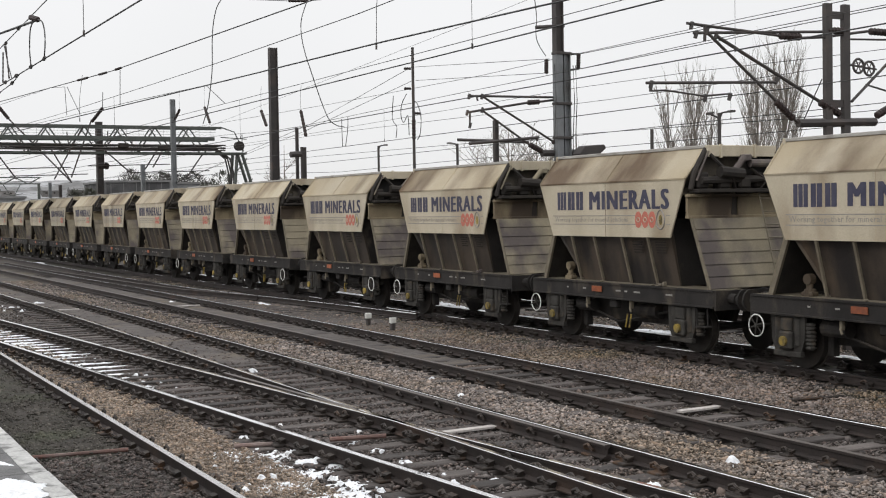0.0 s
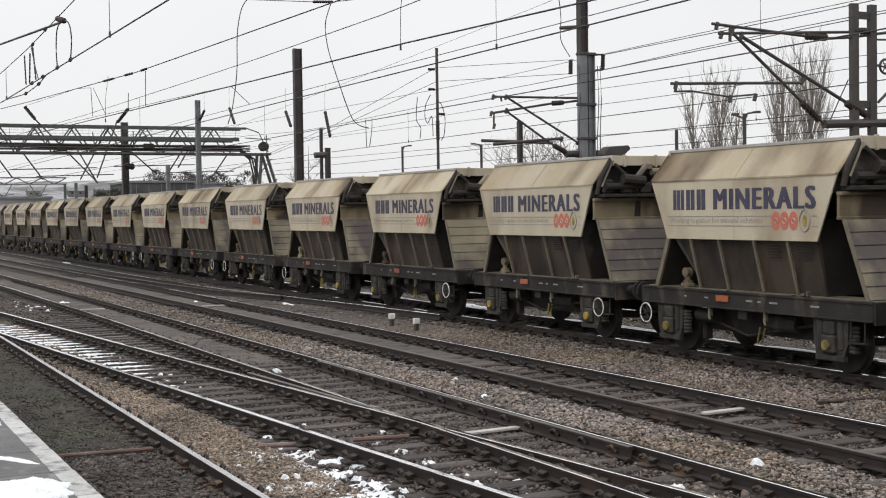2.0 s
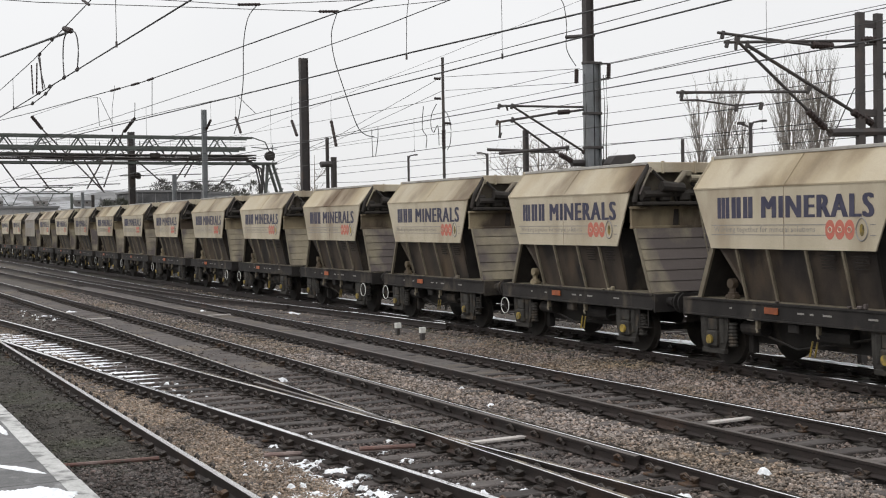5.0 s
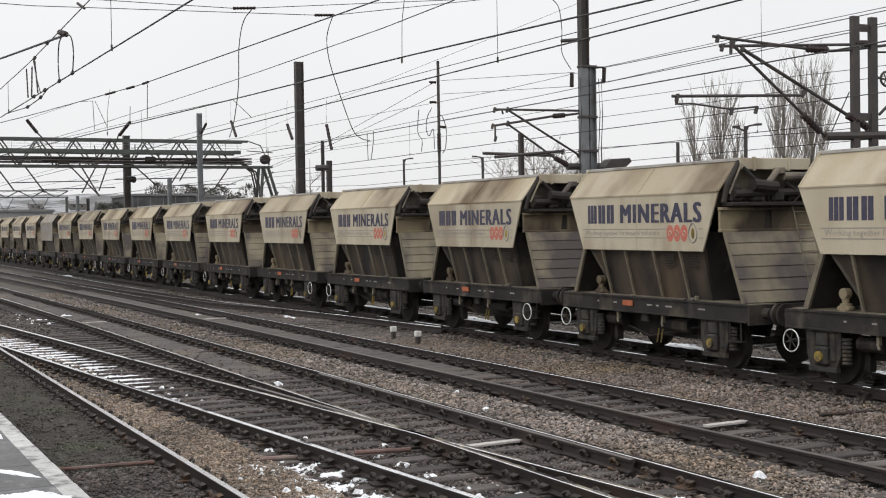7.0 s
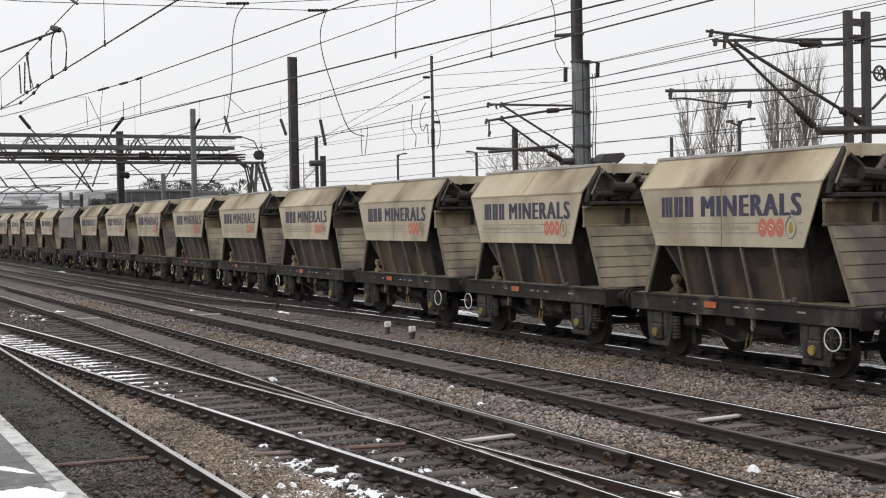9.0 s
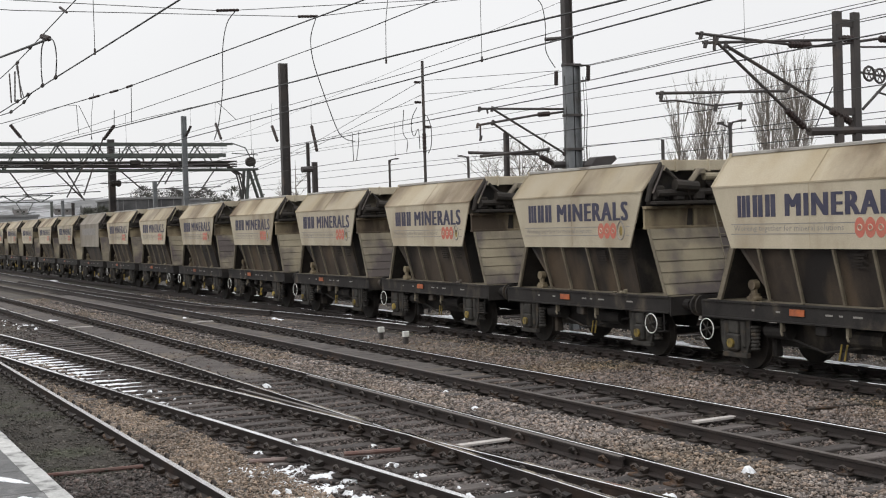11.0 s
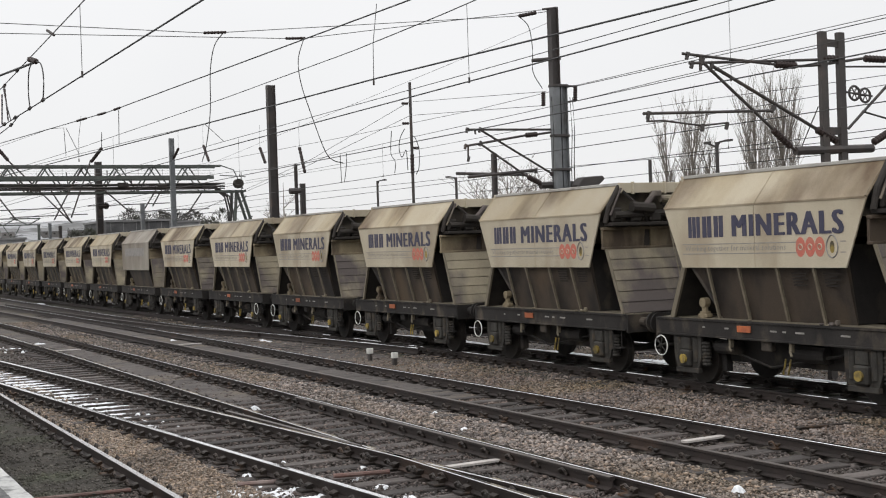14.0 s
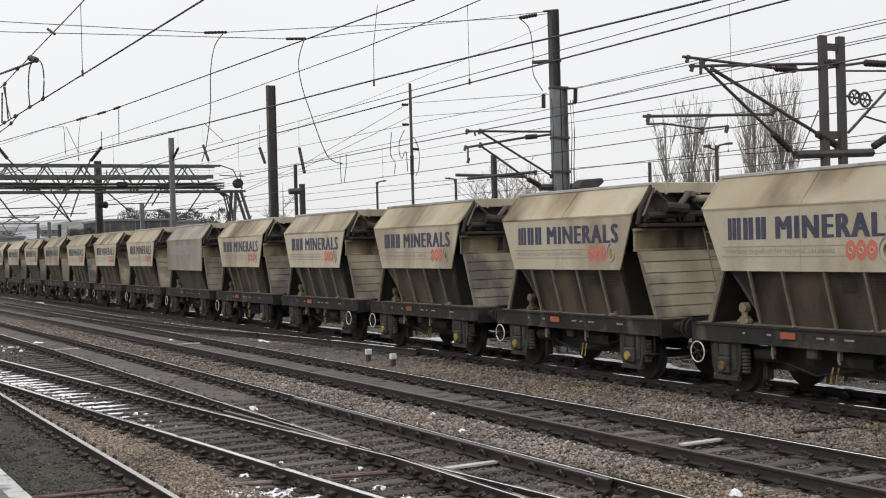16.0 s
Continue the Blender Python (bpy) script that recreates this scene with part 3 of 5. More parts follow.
def snow(x, y, z, rx, ry, h, seed, turn=0.0, label="thin melting patch of old snow on the ballast", ragged=0.75):
    o = new("snow_patch", snow_mesh(rx, ry, h, seed, 44 if ragged > 0.5 else 72, ragged))
    o.matrix_world = pose(x, y, z, 0, 0, turn)
    return tagged(o, label, "snow", "snow patches")


for i, q in enumerate([(-14.82, 4.82, 0.26, 0.22, 0.022), (-14.45, 5.12, 0.27, 0.26, 0.025), (-14.99, 5.25, 0.17, 0.17, 0.025), (-14.47, 5.42, 0.08, 0.09, 0.06), (-15.81, 5.30, 0.08, 0.10, 0.04),
                       (-13.80, 5.44, 0.17, 0.19, 0.05), (-13.54, 5.62, 0.13, 0.12, 0.04), (-13.75, 4.95, 0.22, 0.20, 0.025), (-13.2, 5.15, 0.30, 0.30, 0.03), (-12.7, 4.75, 0.32, 0.30, 0.03), (-12.4, 5.35, 0.24, 0.22, 0.03),
                       (-11.9, 5.0, 0.36, 0.34, 0.035), (-11.4, 5.35, 0.25, 0.24, 0.03), (-11.3, 4.75, 0.36, 0.34, 0.035), (-15.41, 6.72, 0.07, 0.08, 0.03), (-14.09, 6.4, 0.08, 0.09, 0.03), (-14.7, 6.34, 0.07, 0.08, 0.03)]):
    snow(q[0], q[1], -0.205, q[2], q[3], q[4], i * 3.1 + 1, 63)
for i, q in enumerate([(-22.2, 7.6, 0.10, 0.10, 0.09), (-10.6, 7.9, 0.09, 0.08, 0.09), (-11.2, 9.5, 0.08, 0.07, 0.08), (-10.2, 8.05, 0.16, 0.05, 0.03), (-9.6, 7.85, 0.12, 0.05, 0.03),
                       (-43.8, 7.56, 0.22, 0.16, 0.08), (-42.4, 6.54, 0.2, 0.16, 0.05), (-41.4, 11.45, 0.14, 0.1, 0.06), (-75, 17.0, 0.6, 0.3, 0.1), (-17.5, 9.4, 0.06, 0.05, 0.05), (-19.5, 9.9, 0.06, 0.05, 0.05),
                       (-38.6, 13.63, 0.5, 0.12, 0.05), (-81, 14.2, 0.9, 0.2, 0.1), (-13.2, 6.35, 0.12, 0.06, 0.04), (-12.6, 6.1, 0.15, 0.05, 0.03), (-11.8, 6.75, 0.1, 0.05, 0.03)]):
    snow(q[0], q[1], -0.2, q[2], q[3], q[4], i * 2.3 + 40, label="small lump of frozen snow beside the rails")
for i in range(24):
    x = -36.0 + 0.64 * i
    yn = 6.90 - GAUGE + 0.0925 * (x + 16.3)
    k = (0.8, 1, 0.9, 1, 1, 0.95, 1, 1, 1, 0.95, 1, 0.9, 0.95, 0.8, 0.9, 0.7, 0.5, 0.85, 0.8, 0.75, 0.65, 0.4, 0.25, 0.3)[i]
    snow(x, yn + 0.10 + 0.62 * k, -0.185, 0.10, 0.60 * k + 0.08, 0.03, 80 + i * 1.7, label="strip of snow lying between two sleepers")
for q in ((-8.75, 1.16, 0.45, 0.30, 0.05, 7.7, 20), (-8.95, 1.32, 0.30, 0.16, 0.035, 5.2, 40), (-9.98, 1.31, 0.30, 0.05, 0.02, 9.1, 30), (-12.05, 1.42, 0.35, 0.05, 0.03, 12.3, 5), (-10.6, 1.12, 0.30, 0.07, 0.02, 3.4, 10)):
    snow(q[0], q[1], 0.90, *q[2:], label="slushy snow lying on the platform tarmac", ragged=0.42)
for i, q in enumerate([(-24, 18.1, 0.7, 0.2), (-35, 18.2, 1.0, 0.3)]):
    snow(q[0], q[1], -0.21, q[2], q[3], 0.05, 120 + i * 5, label="snow lying beside the far track")


def snow_ridge(y, x0, x1, seed):
    """A long white ridge standing in for a rail's glint, broken here and there."""
    rng = np.random.default_rng(seed)
    x = x0
    while x < x1:
        ln = rng.uniform(2.5, 9.0)
        n = int(ln / 0.18)
        bm = B()
        rows = []
        for k in range(n + 1):
            q = math.sin(math.pi * k / n) ** 0.35 if 0 < k < n else 0.02
            w, h = 0.06 * q * rng.uniform(0.8, 1.2), 0.05 * q * rng.uniform(0.85, 1.15)
            yy = y + 0.02 * noise.noise((x + ln * k / n, seed, 0))
            rows.append([bm.verts.new((x + ln * k / n, yy + a * w, z)) for a, z in ((-1, -0.21), (-0.7, -0.16 + h * 0.7), (0, -0.16 + h), (0.7, -0.16 + h * 0.7), (1, -0.21))])
        for a, b in zip(rows, rows[1:]):
            for j in range(4):
                bm.faces.new((a[j], b[j], b[j + 1], a[j + 1]))
        # Uses the snow material; its white stands for sky reflected on the rail.
        thing("snow_ridge", bm, SNOW, "long thin white ridge added for the far rail's glint", "snow", "snow patches", smooth=True)
        x += ln + rng.uniform(0.1, 0.9)


snow_ridge(17.55, -62, -11, 5)


def marker_post(x, y):
    bm = B()
    box(bm, -0.05, 0.05, -0.05, 0.05, -0.25, -0.02, 0.01)
    p = thing("marker_post", bm, MAST, "low dark post with a white square head beside the track", "marker post", "marker posts", at=pose(x, y, 0, 0, 0, 5))
    h = B()
    box(h, -0.05, 0.05, -0.08, 0.08, -0.02, 0.12, 0.015)
    part("head", h, WHITEP, p, "white painted square head")


marker_post(-29.66, 13.28)
marker_post(-28.0, 13.19)


def plank(x, y, z, length, turn, mat, label, name="plank", r=0.0):
    bm = B()
    if r:
        tube(bm, [(0, -length / 2, 0), (0, length / 2, 0)], r, 8)
    else:
        box(bm, -0.06, 0.06, -length / 2, length / 2, -0.015, 0.02, 0.005)
    thing(name, bm, mat, label, name.replace("_", " "), at=pose(x, y, z, 0, 0, turn))


plank(-14.2, 11.5, -0.15, 0.85, 4, PLANKW, "bleached strip of timber lying across the sleepers")
plank(-14.5, 7.9, -0.15, 0.8, 4, PLANKW, "bleached strip of timber lying between the rails")
plank(-38.9, 11.2, -0.15, 0.9, 4, PLANKW, "bleached strip of timber lying across the sleepers")
plank(-39.8, 7.7, -0.15, 0.8, 4, PLANKW, "bleached strip of timber lying between the rails")
bm = box(B(), -0.2, 0.2, -0.11, 0.11, -0.2, -0.02, 0.02)
tube(bm, [(-0.2, 0, -0.1), (-0.7, 0.05, -0.17)], 0.02, 5)
thing("track_box", bm, MAST, "small dark cable box beside the rail", "box", at=pose(-28.2, 11.98, 0, 0, 0, 3))
thing("rusty_plate", box(B(), -0.55, 0.55, -0.05, 0.05, 0, 0.03, 0.008), CHAIRM, "rusty strip of iron lying on the ballast", "scrap", at=pose(-14.19, 13.69, -0.19, 0, 2, 92))
plank(-14.61, 6.37, -0.12, 0.72, -12, PIPE, "faded red point rod lying between the rails", "point_rod", 0.03)
plank(-15.0, 5.13, -0.15, 0.47, -14, PIPE, "faded red point rod lying beside the rail", "point_rod", 0.03)
plank(-15.55, 3.1, -0.14, 1.2, -6, PIPE, "faded red and white cable pipe laid across the track", "cable_pipe", 0.026)

# ------------------------------------------------------------ the wagons


def stem_bars(x0, x1, z0, z1, y):
    """The maker's mark as plain upright bars."""
    out, x, k = [], x0, (x1 - x0) / 1.13
    for stems, stem in ((3, 0.105), (2, 0.125), (2, 0.125)):
        for j in range(stems):
            out.append(box(B(), x, x + stem * k, y - 0.004, y, z0, z1))
            x += (stem + 0.022) * k
        x += 0.05 * k
    return out


def word_mesh(text, x, z, y, width, height, mat, bold=0.0):
    """A word in the built-in font, made bold by close copies one behind another."""
    cu = bpy.data.curves.new("word", "FONT")
    cu.body, cu.size = text, 1.0
    cu.space_character = 1.2 if bold > 0.01 else 1.0
    cu.resolution_u = 3 if bold > 0.01 else 1
    o = bpy.data.objects.new("word", cu)
    scene.collection.objects.link(o)
    me = bpy.data.meshes.new_from_object(o.evaluated_get(bpy.context.evaluated_depsgraph_get()))
    bpy.data.objects.remove(o)
    xs, zs = [v.co.x for v in me.vertices], [v.co.y for v in me.vertices]
    low = 0.0 if mat is GREYTX else min(zs)
    k, kz = (width - 2 * bold) / (max(xs) - min(xs)), height / (max(zs) - low)
    bm = B()
    for i, dx in enumerate((0.0, 0.5, 1.0, 1.5, 2.0) if bold else (0.0,)):
        m2 = me.copy()
        m2.transform(Matrix.Translation((x + dx * bold, y - 0.0006 * i, z)) @ Matrix.Rotation(radians(90), 4, "X") @ Matrix.Diagonal((k, kz, 1, 1)) @ Matrix.Translation((-min(xs), -low, 0)))
        bm.from_mesh(m2)
    return finish(bm, "word", mat)


def wheelset(parent, x):
    w = new("wheelset", finish(tube(B(), [(0, -1.08, 0), (0, 1.08, 0)], 0.07, 10), "axle", BLACK))
    w.parent = parent
    w.location = (x, 0, 0.46)
    for s in (-1, 1):
        bm = B()
        tube(bm, [(0, s * 0.68, 0), (0, s * 0.705, 0)], 0.49, 28)
        tube(bm, [(0, s * 0.705, 0), (0, s * 0.815, 0)], 0.46, 28)
        tube(bm, [(0, s * 0.815, 0), (0, s * 0.85, 0)], 0.13, 14)
        part("wheel", bm, DARK, w)
    return w


def handwheel(parent, x, z, y=-1.27):
    bm = B()
    ring(bm, (x, y, z), "y", 0.185, 0.011, 22, 6)
    h = part("handwheel", bm, WHITEP, parent, "white painted brake handwheel")
    s = B()
    for k in range(3):
        a = math.pi * k / 3 + 0.3
        d = Vector((math.cos(a), 0, math.sin(a))) * 0.18
        c = Vector((x, y, z))
        tube(s, [c - d, c + d], 0.012, 5)
    tube(s, [(x, y - 0.03, z), (x, y + 0.35, z)], 0.03, 8)
    part("spokes", s, GREYG, h)


def hopper_wagon(pale=False, right_wheel=False, x_at=0.0):
    """A two-axle covered hopper wagon: built once, then copied along the train."""
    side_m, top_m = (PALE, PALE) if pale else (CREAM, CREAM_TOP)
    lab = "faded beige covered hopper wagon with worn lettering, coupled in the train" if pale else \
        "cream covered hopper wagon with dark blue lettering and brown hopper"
    w = thing("hopper_wagon", None, None, lab, "railway wagon", "wagons of the goods train", at=pose(x_at, 15.85, 0))
    zb = 1.98 if pale else 2.14
    for s in (-1, 1):
        y = 1.25 * s
        bot = (-2.45, 2.30) if pale else (-2.08, 1.93)
        bm = slab(B(), [(-2.57, y, 3.22), (2.38, y, 3.22), (bot[1], y, zb), (bot[0], y, zb)], (0, -0.03 * s, 0))
        side = part("side_plate", bm, side_m, w, "" if pale else "cream painted side plate")
        part("seam", box(B(), -0.14, -0.128, y - 0.002, y + 0.002, zb + 0.005, 3.2), top_m, side)
        part("seam", box(B(), -2.55, 2.36, y - 0.012, y + 0.012, 3.205, 3.235), top_m, side)
        bm = slab(B(), [(-2.57, y, 3.225), (2.38, y, 3.225), (2.40, 0.78 * s, 3.785), (-2.59, 0.78 * s, 3.785)], (0, -0.02 * s, -0.02))
        slope = part("roof_slope", bm, top_m, w, "stained sloping roof plate")
        for xa, xb, r in ((-0.12, -0.12, 0.012), (2.375, 2.40, 0.028), (-2.565, -2.59, 0.022)):
            part("seam", tube(B(), [(xa, 1.25 * s, 3.228), (xb, 0.782 * s, 3.79)], r, 5), top_m, slope)
        bm = slab(B(), [(-2.05, 1.19 * s, 2.6), (1.86, 1.19 * s, 2.6), (1.86, 1.19 * s, 2.2), (1.82, 0.93 * s, 1.225), (-1.38, 0.93 * s, 1.225), (-1.98, 1.19 * s, 2.2)], (0, -0.03 * s, 0))
        bmesh.ops.triangulate(bm, faces=[f for f in bm.faces if len(f.verts) > 4])
        part("hopper_side", bm, HOPPER, w, "brown weathered steel hopper side")
        if not pale:
            for x in (-1.42, -0.61, 0.34, 1.19):
                bm = slab(B(), [(x - 0.023, 1.235 * s, 2.14), (x + 0.023, 1.235 * s, 2.14), (x + 0.023, 1.0 * s, 1.225), (x - 0.023, 1.0 * s, 1.225)], (0, -0.045 * s, 0))
                part("rib", bm, RIBM, w)
            bm = slab(B(), [(-2.10, 1.235 * s, 2.14), (-2.03, 1.235 * s, 2.14), (-2.42, 1.22 * s, 1.225), (-2.50, 1.22 * s, 1.225)], (0, -0.05 * s, 0))
            part("rib", bm, RIBM, w)
        yi, yo, yw = y - 0.12 * s, y, y - 0.025 * s
        sole = slab(B(), [(-2.92, yi, 1.215), (-2.92, yo, 1.215), (-2.92, yo, 1.185), (-2.92, yw, 1.18), (-2.92, yw, 0.93), (-2.92, yo, 0.925), (-2.92, yo, 0.90), (-2.92, yi, 0.90)], (6.04, 0, 0))
        part("solebar", sole, BLACK, w, "black steel solebar")
        deck = B()
        box(deck, -2.9, 3.1, min(0.55 * s, 1.13 * s), max(0.55 * s, 1.13 * s), 1.195, 1.222)
        part("deck", deck, RIBM, w)
        for x in (-2.13, 2.13):
            bm = slab(B(), [(x - 0.40, 1.16 * s, 0.93), (x + 0.40, 1.16 * s, 0.93), (x + 0.38, 1.16 * s, 0.50), (x + 0.30, 1.16 * s, 0.30), (x - 0.30, 1.16 * s, 0.30), (x - 0.38, 1.16 * s, 0.50)], (0, -0.05 * s, 0))
            g = part("axle_guard", bm, GREYG, w, "grey steel axle guard")
            bx = B()
            box(bx, x - 0.15, x + 0.15, min(1.13 * s, 1.25 * s), max(1.13 * s, 1.25 * s), 0.34, 0.64, 0.03)
            box(bx, x - 0.13, x + 0.13, min(1.10 * s, 1.22 * s), max(1.10 * s, 1.22 * s), 0.64, 0.86, 0.02)
            for k in (-1, 1):
                tube(bx, [(x + k * 0.23, 1.14 * s, 0.42), (x + k * 0.23, 1.14 * s, 0.86)], 0.065, 10)
            box(bx, x - 0.32, x + 0.32, min(1.09 * s, 1.19 * s), max(1.09 * s, 1.19 * s), 0.22, 0.31, 0.01)
            part("axlebox", bx, GREYG, g)
            sp = ribbed(B(), 0.088, [(x + 0.47, 1.10 * s, 0.36), (x + 0.47, 1.10 * s, 0.80)], 7)
            part("spring", sp, GREYG, g)
            cap = B()
            tube(cap, [(x, 1.25 * s, 0.48), (x, 1.275 * s, 0.48), (x, 1.29 * s, 0.48)], 0.082, 16)
            part("axle_cap", cap, YELLOW, g, "yellow axlebox cover")
    # roof, ends
    bm = slab(B(), [(-2.59, -0.80, 3.785), (2.42, -0.80, 3.785), (2.42, 0.80, 3.785), (-2.59, 0.80, 3.785)], (0, 0, 0.035))
    roof = part("roof", bm, top_m, w, "dusty flat roof hatch")
    lip = B()
    for s in (-1, 1):
        box(lip, -2.60, 2.44, 0.78 * s - 0.03, 0.78 * s + 0.03, 3.775, 3.835, 0.008)
    part("roof_rim", lip, ROOFRIM, roof, "pale stained roof rim")
    for x, pegs in ((-2.56, ()), (2.46, (-0.5, 0.3))):
        lip = box(B(), x - 0.03, x + 0.03, -0.83, 0.83, 3.62, 3.83, 0.01)
        for k in pegs:
            box(lip, x - 0.01, x + 0.06, k - 0.02, k + 0.02, 3.60, 3.85)
        part("end_rim", lip, CREAM, roof)
    for s, x0, x1 in ((1, 2.44, 2.95), (-1, -2.0, -2.52)):
        xt = 2.33 if s > 0 else -2.05
        up = B()
        slab(up, [(xt - 0.10 * s, -1.18, 2.93), (xt - 0.10 * s, 1.18, 2.93), (xt - 0.10 * s, 1.18, 3.25), (xt - 0.10 * s, 0.76, 3.77), (xt - 0.10 * s, -0.76, 3.77), (xt - 0.10 * s, -1.18, 3.25)], (-0.03 * s, 0, 0))
        part("upper_end", up, SOOT, w, "sooty upper end of the hopper")
        bd = B()
        box(bd, min(xt, xt + 0.06 * s), max(xt, xt + 0.06 * s), -1.2, 1.2, 2.52, 2.90)
        box(bd, min(xt, xt + 0.13 * s), max(xt, xt + 0.13 * s), -1.22, 1.22, 2.88, 2.94, 0.01)
        box(bd, min(xt, xt + 0.12 * s), max(xt, xt + 0.12 * s), -1.22, 1.22, 2.49, 2.545, 0.01)
        box(bd, min(xt, xt + 0.10 * s), max(xt, xt + 0.10 * s), -0.05, 0.03, 2.5, 2.9)
        part("end_beam", bd, BAND, w, "rust stained end beam")
        sheet = part("end_sheet", slab(B(), [(x0, -1.16, 2.50), (x0, 1.16, 2.50), (x1, 1.16, 1.225), (x1, -1.16, 1.225)], (-0.03 * s, 0, 0)), CREAM_END, w, "grimy cream end sheet of horizontal boards")
        # Dark backing plate paints the void's shade over the cream inner side.
        part("lining", slab(B(), [(x0 - 0.034 * s, -1.14, 2.48), (x0 - 0.034 * s, 1.14, 2.48), (x1 - 0.034 * s, 1.14, 1.23), (x1 - 0.034 * s, -1.14, 1.23)], (-0.012 * s, 0, 0)), DARK, sheet, "dark sheet painting the shade behind the end sheet")
        n = 6
        for k in range(n):
            a, b = k / n, (k + 1) / n
            pa = (x0 + (x1 - x0) * a + 0.004 * s, 2.50 - 1.275 * a - 0.009)
            pb = (x0 + (x1 - x0) * b + 0.007 * s, 2.50 - 1.275 * b + 0.009)
            bm = slab(B(), [(pa[0], -1.15, pa[1]), (pa[0], 1.15, pa[1]), (pb[0], 1.15, pb[1]), (pb[0], -1.15, pb[1])], (0.014 * s, 0, 0.004))
            part("board", bm, CREAM_END, sheet)
        for q in (-1, 1):
            part("edge_strip", slab(B(), [(x0 - 0.02 * s, 1.16 * q, 2.5), (x0 + 0.05 * s, 1.16 * q, 2.5), (x1 + 0.05 * s, 1.16 * q, 1.225), (x1 - 0.02 * s, 1.16 * q, 1.225)], (0, 0.03 * q, 0)), RIBM, sheet)
        mach = B()
        box(mach, min(xt, xt + 0.30 * s), max(xt, xt + 0.30 * s), -1.12, 1.12, 2.96, 3.03, 0.01)
        for k in range(5):
            d = 0.18 + 0.05 * (k % 3)
            box(mach, min(xt, xt + d * s), max(xt, xt + d * s), -1.05 + 0.45 * k, -0.78 + 0.45 * k, 3.03, 3.34 - 0.05 * (k % 3), 0.04)
        tube(mach, [(xt + 0.2 * s, -1.0, 3.18), (xt + 0.22 * s, 0.9, 3.22)], 0.07, 8)
        tube(mach, [(xt + 0.26 * s, -0.62, 3.34), (xt + 0.28 * s, -0.1, 3.30)], 0.11, 10)
        tube(mach, [(xt + 0.15 * s, -0.75, 3.66), (xt + 0.30 * s, -0.35, 3.25), (xt + 0.12 * s, -0.1, 2.95)], 0.035, 6)
        tube(mach, [(xt + 0.22 * s, 0.15, 3.40), (xt + 0.28 * s, 0.6, 3.10), (xt + 0.2 * s, 0.95, 3.05)], 0.03, 6)
        part("hatch_gear", mach, DARK, w, "sooty roof hatch gear")
        for q in (-1, 1) if s > 0 else ():
            arm = tube(B(), [(xt + 0.10 * s, 1.16 * q, 3.02), (xt + 0.12 * s, 1.08 * q, 3.36), (xt + 0.10 * s, 0.80 * q, 3.76)], 0.055, 8)
            part("slope_arm", arm, DARK, w, "black hatch arm along the roof slope")
            # Thin pale rod paints the lit edge along the dark arm.
            rod = tube(B(), [(xt + 0.17 * s, 1.08 * q, 3.18), (xt + 0.17 * s, 0.80 * q, 3.72)], 0.022, 6)
            part("hatch_rod", rod, CREAM_END, w, "pale rod for the lit edge of the hatch arm")
        cyl = B()
        tube(cyl, [(xt + 0.25 * s, 0.1, 3.50), (xt + 0.25 * s, 0.95, 3.50)], 0.075, 10)
        tube(cyl, [(xt + 0.25 * s, 0.95, 3.50), (xt + 0.25 * s, 1.06, 3.50)], 0.04, 8)
        tube(cyl, [(xt + 0.27 * s, -0.30, 3.34), (xt + 0.25 * s, -0.02, 3.62)], 0.06, 8)
        box(cyl, min(xt + 0.1 * s, xt + 0.3 * s), max(xt + 0.1 * s, xt + 0.3 * s), -0.06, 0.12, 3.54, 3.66, 0.015)
        part("hatch_cylinder", cyl, CREAM_END, w, "grimy pale hatch cylinder")
        hose = [(xt + 0.24 * s, 0.78, 3.44), (xt + 0.34 * s, 0.62, 3.36), (xt + 0.33 * s, 0.45, 3.18), (xt + 0.24 * s, 0.36, 3.02)]
        part("hose", tube(B(), hose, 0.016, 6), DARK, w, "thin dark hose")
        # Dark smear running down the beam, made as a very thin plate.
        drip = slab(B(), [(xt + 0.062 * s, -0.16, 2.88), (xt + 0.062 * s, 0.0, 2.88), (xt + 0.062 * s, -0.06, 2.55), (xt + 0.062 * s, -0.20, 2.55)], (0.004 * s, 0, 0))
        part("beam_bracket", drip, DARK, w, "dark oily smear down the end beam")
        head = B()
        hx = 3.12 if s > 0 else -2.92
        box(head, min(hx, hx + 0.05 * s), max(hx, hx + 0.05 * s), -1.22, 1.22, 0.86, 1.21)
        box(head, min(hx, hx + 0.12 * s), max(hx, hx + 0.12 * s), -0.14, 0.14, 0.90, 1.16, 0.02)
        tube(head, [(hx + 0.1 * s, 0, 1.0), (hx + 0.4 * s, 0, 0.97)], 0.05, 6)
        tube(head, [(hx + 0.05 * s, 0.35, 0.95), (hx + 0.2 * s, 0.33, 0.65), (hx + 0.42 * s, 0.2, 0.62)], 0.022, 5)
        part("headstock", head, BLACK, w)
        for q in (-0.865, 0.865):
            bu = B()
            tube(bu, [(hx, q, 1.06), (hx + 0.22 * s, q, 1.06)], 0.095, 12)
            tube(bu, [(hx + 0.22 * s, q, 1.06), (hx + 0.41 * s, q, 1.06)], 0.065, 12)
            tube(bu, [(hx + 0.41 * s, q, 1.06), (hx + 0.45 * s, q, 1.06)], 0.20, 18)
            part("buffer", bu, BLACK, w)
    # ladder on one end
    lad = B()
    for q in (0.35, 0.72):
        tube(lad, [(2.52, q, 3.0), (3.04, q, 1.23)], 0.014, 5)
    for k in range(7):
        z = 1.4 + 0.24 * k
        x = 3.04 - 0.52 * (z - 1.23) / 1.77
        tube(lad, [(x, 0.35, z), (x, 0.72, z)], 0.012, 5)
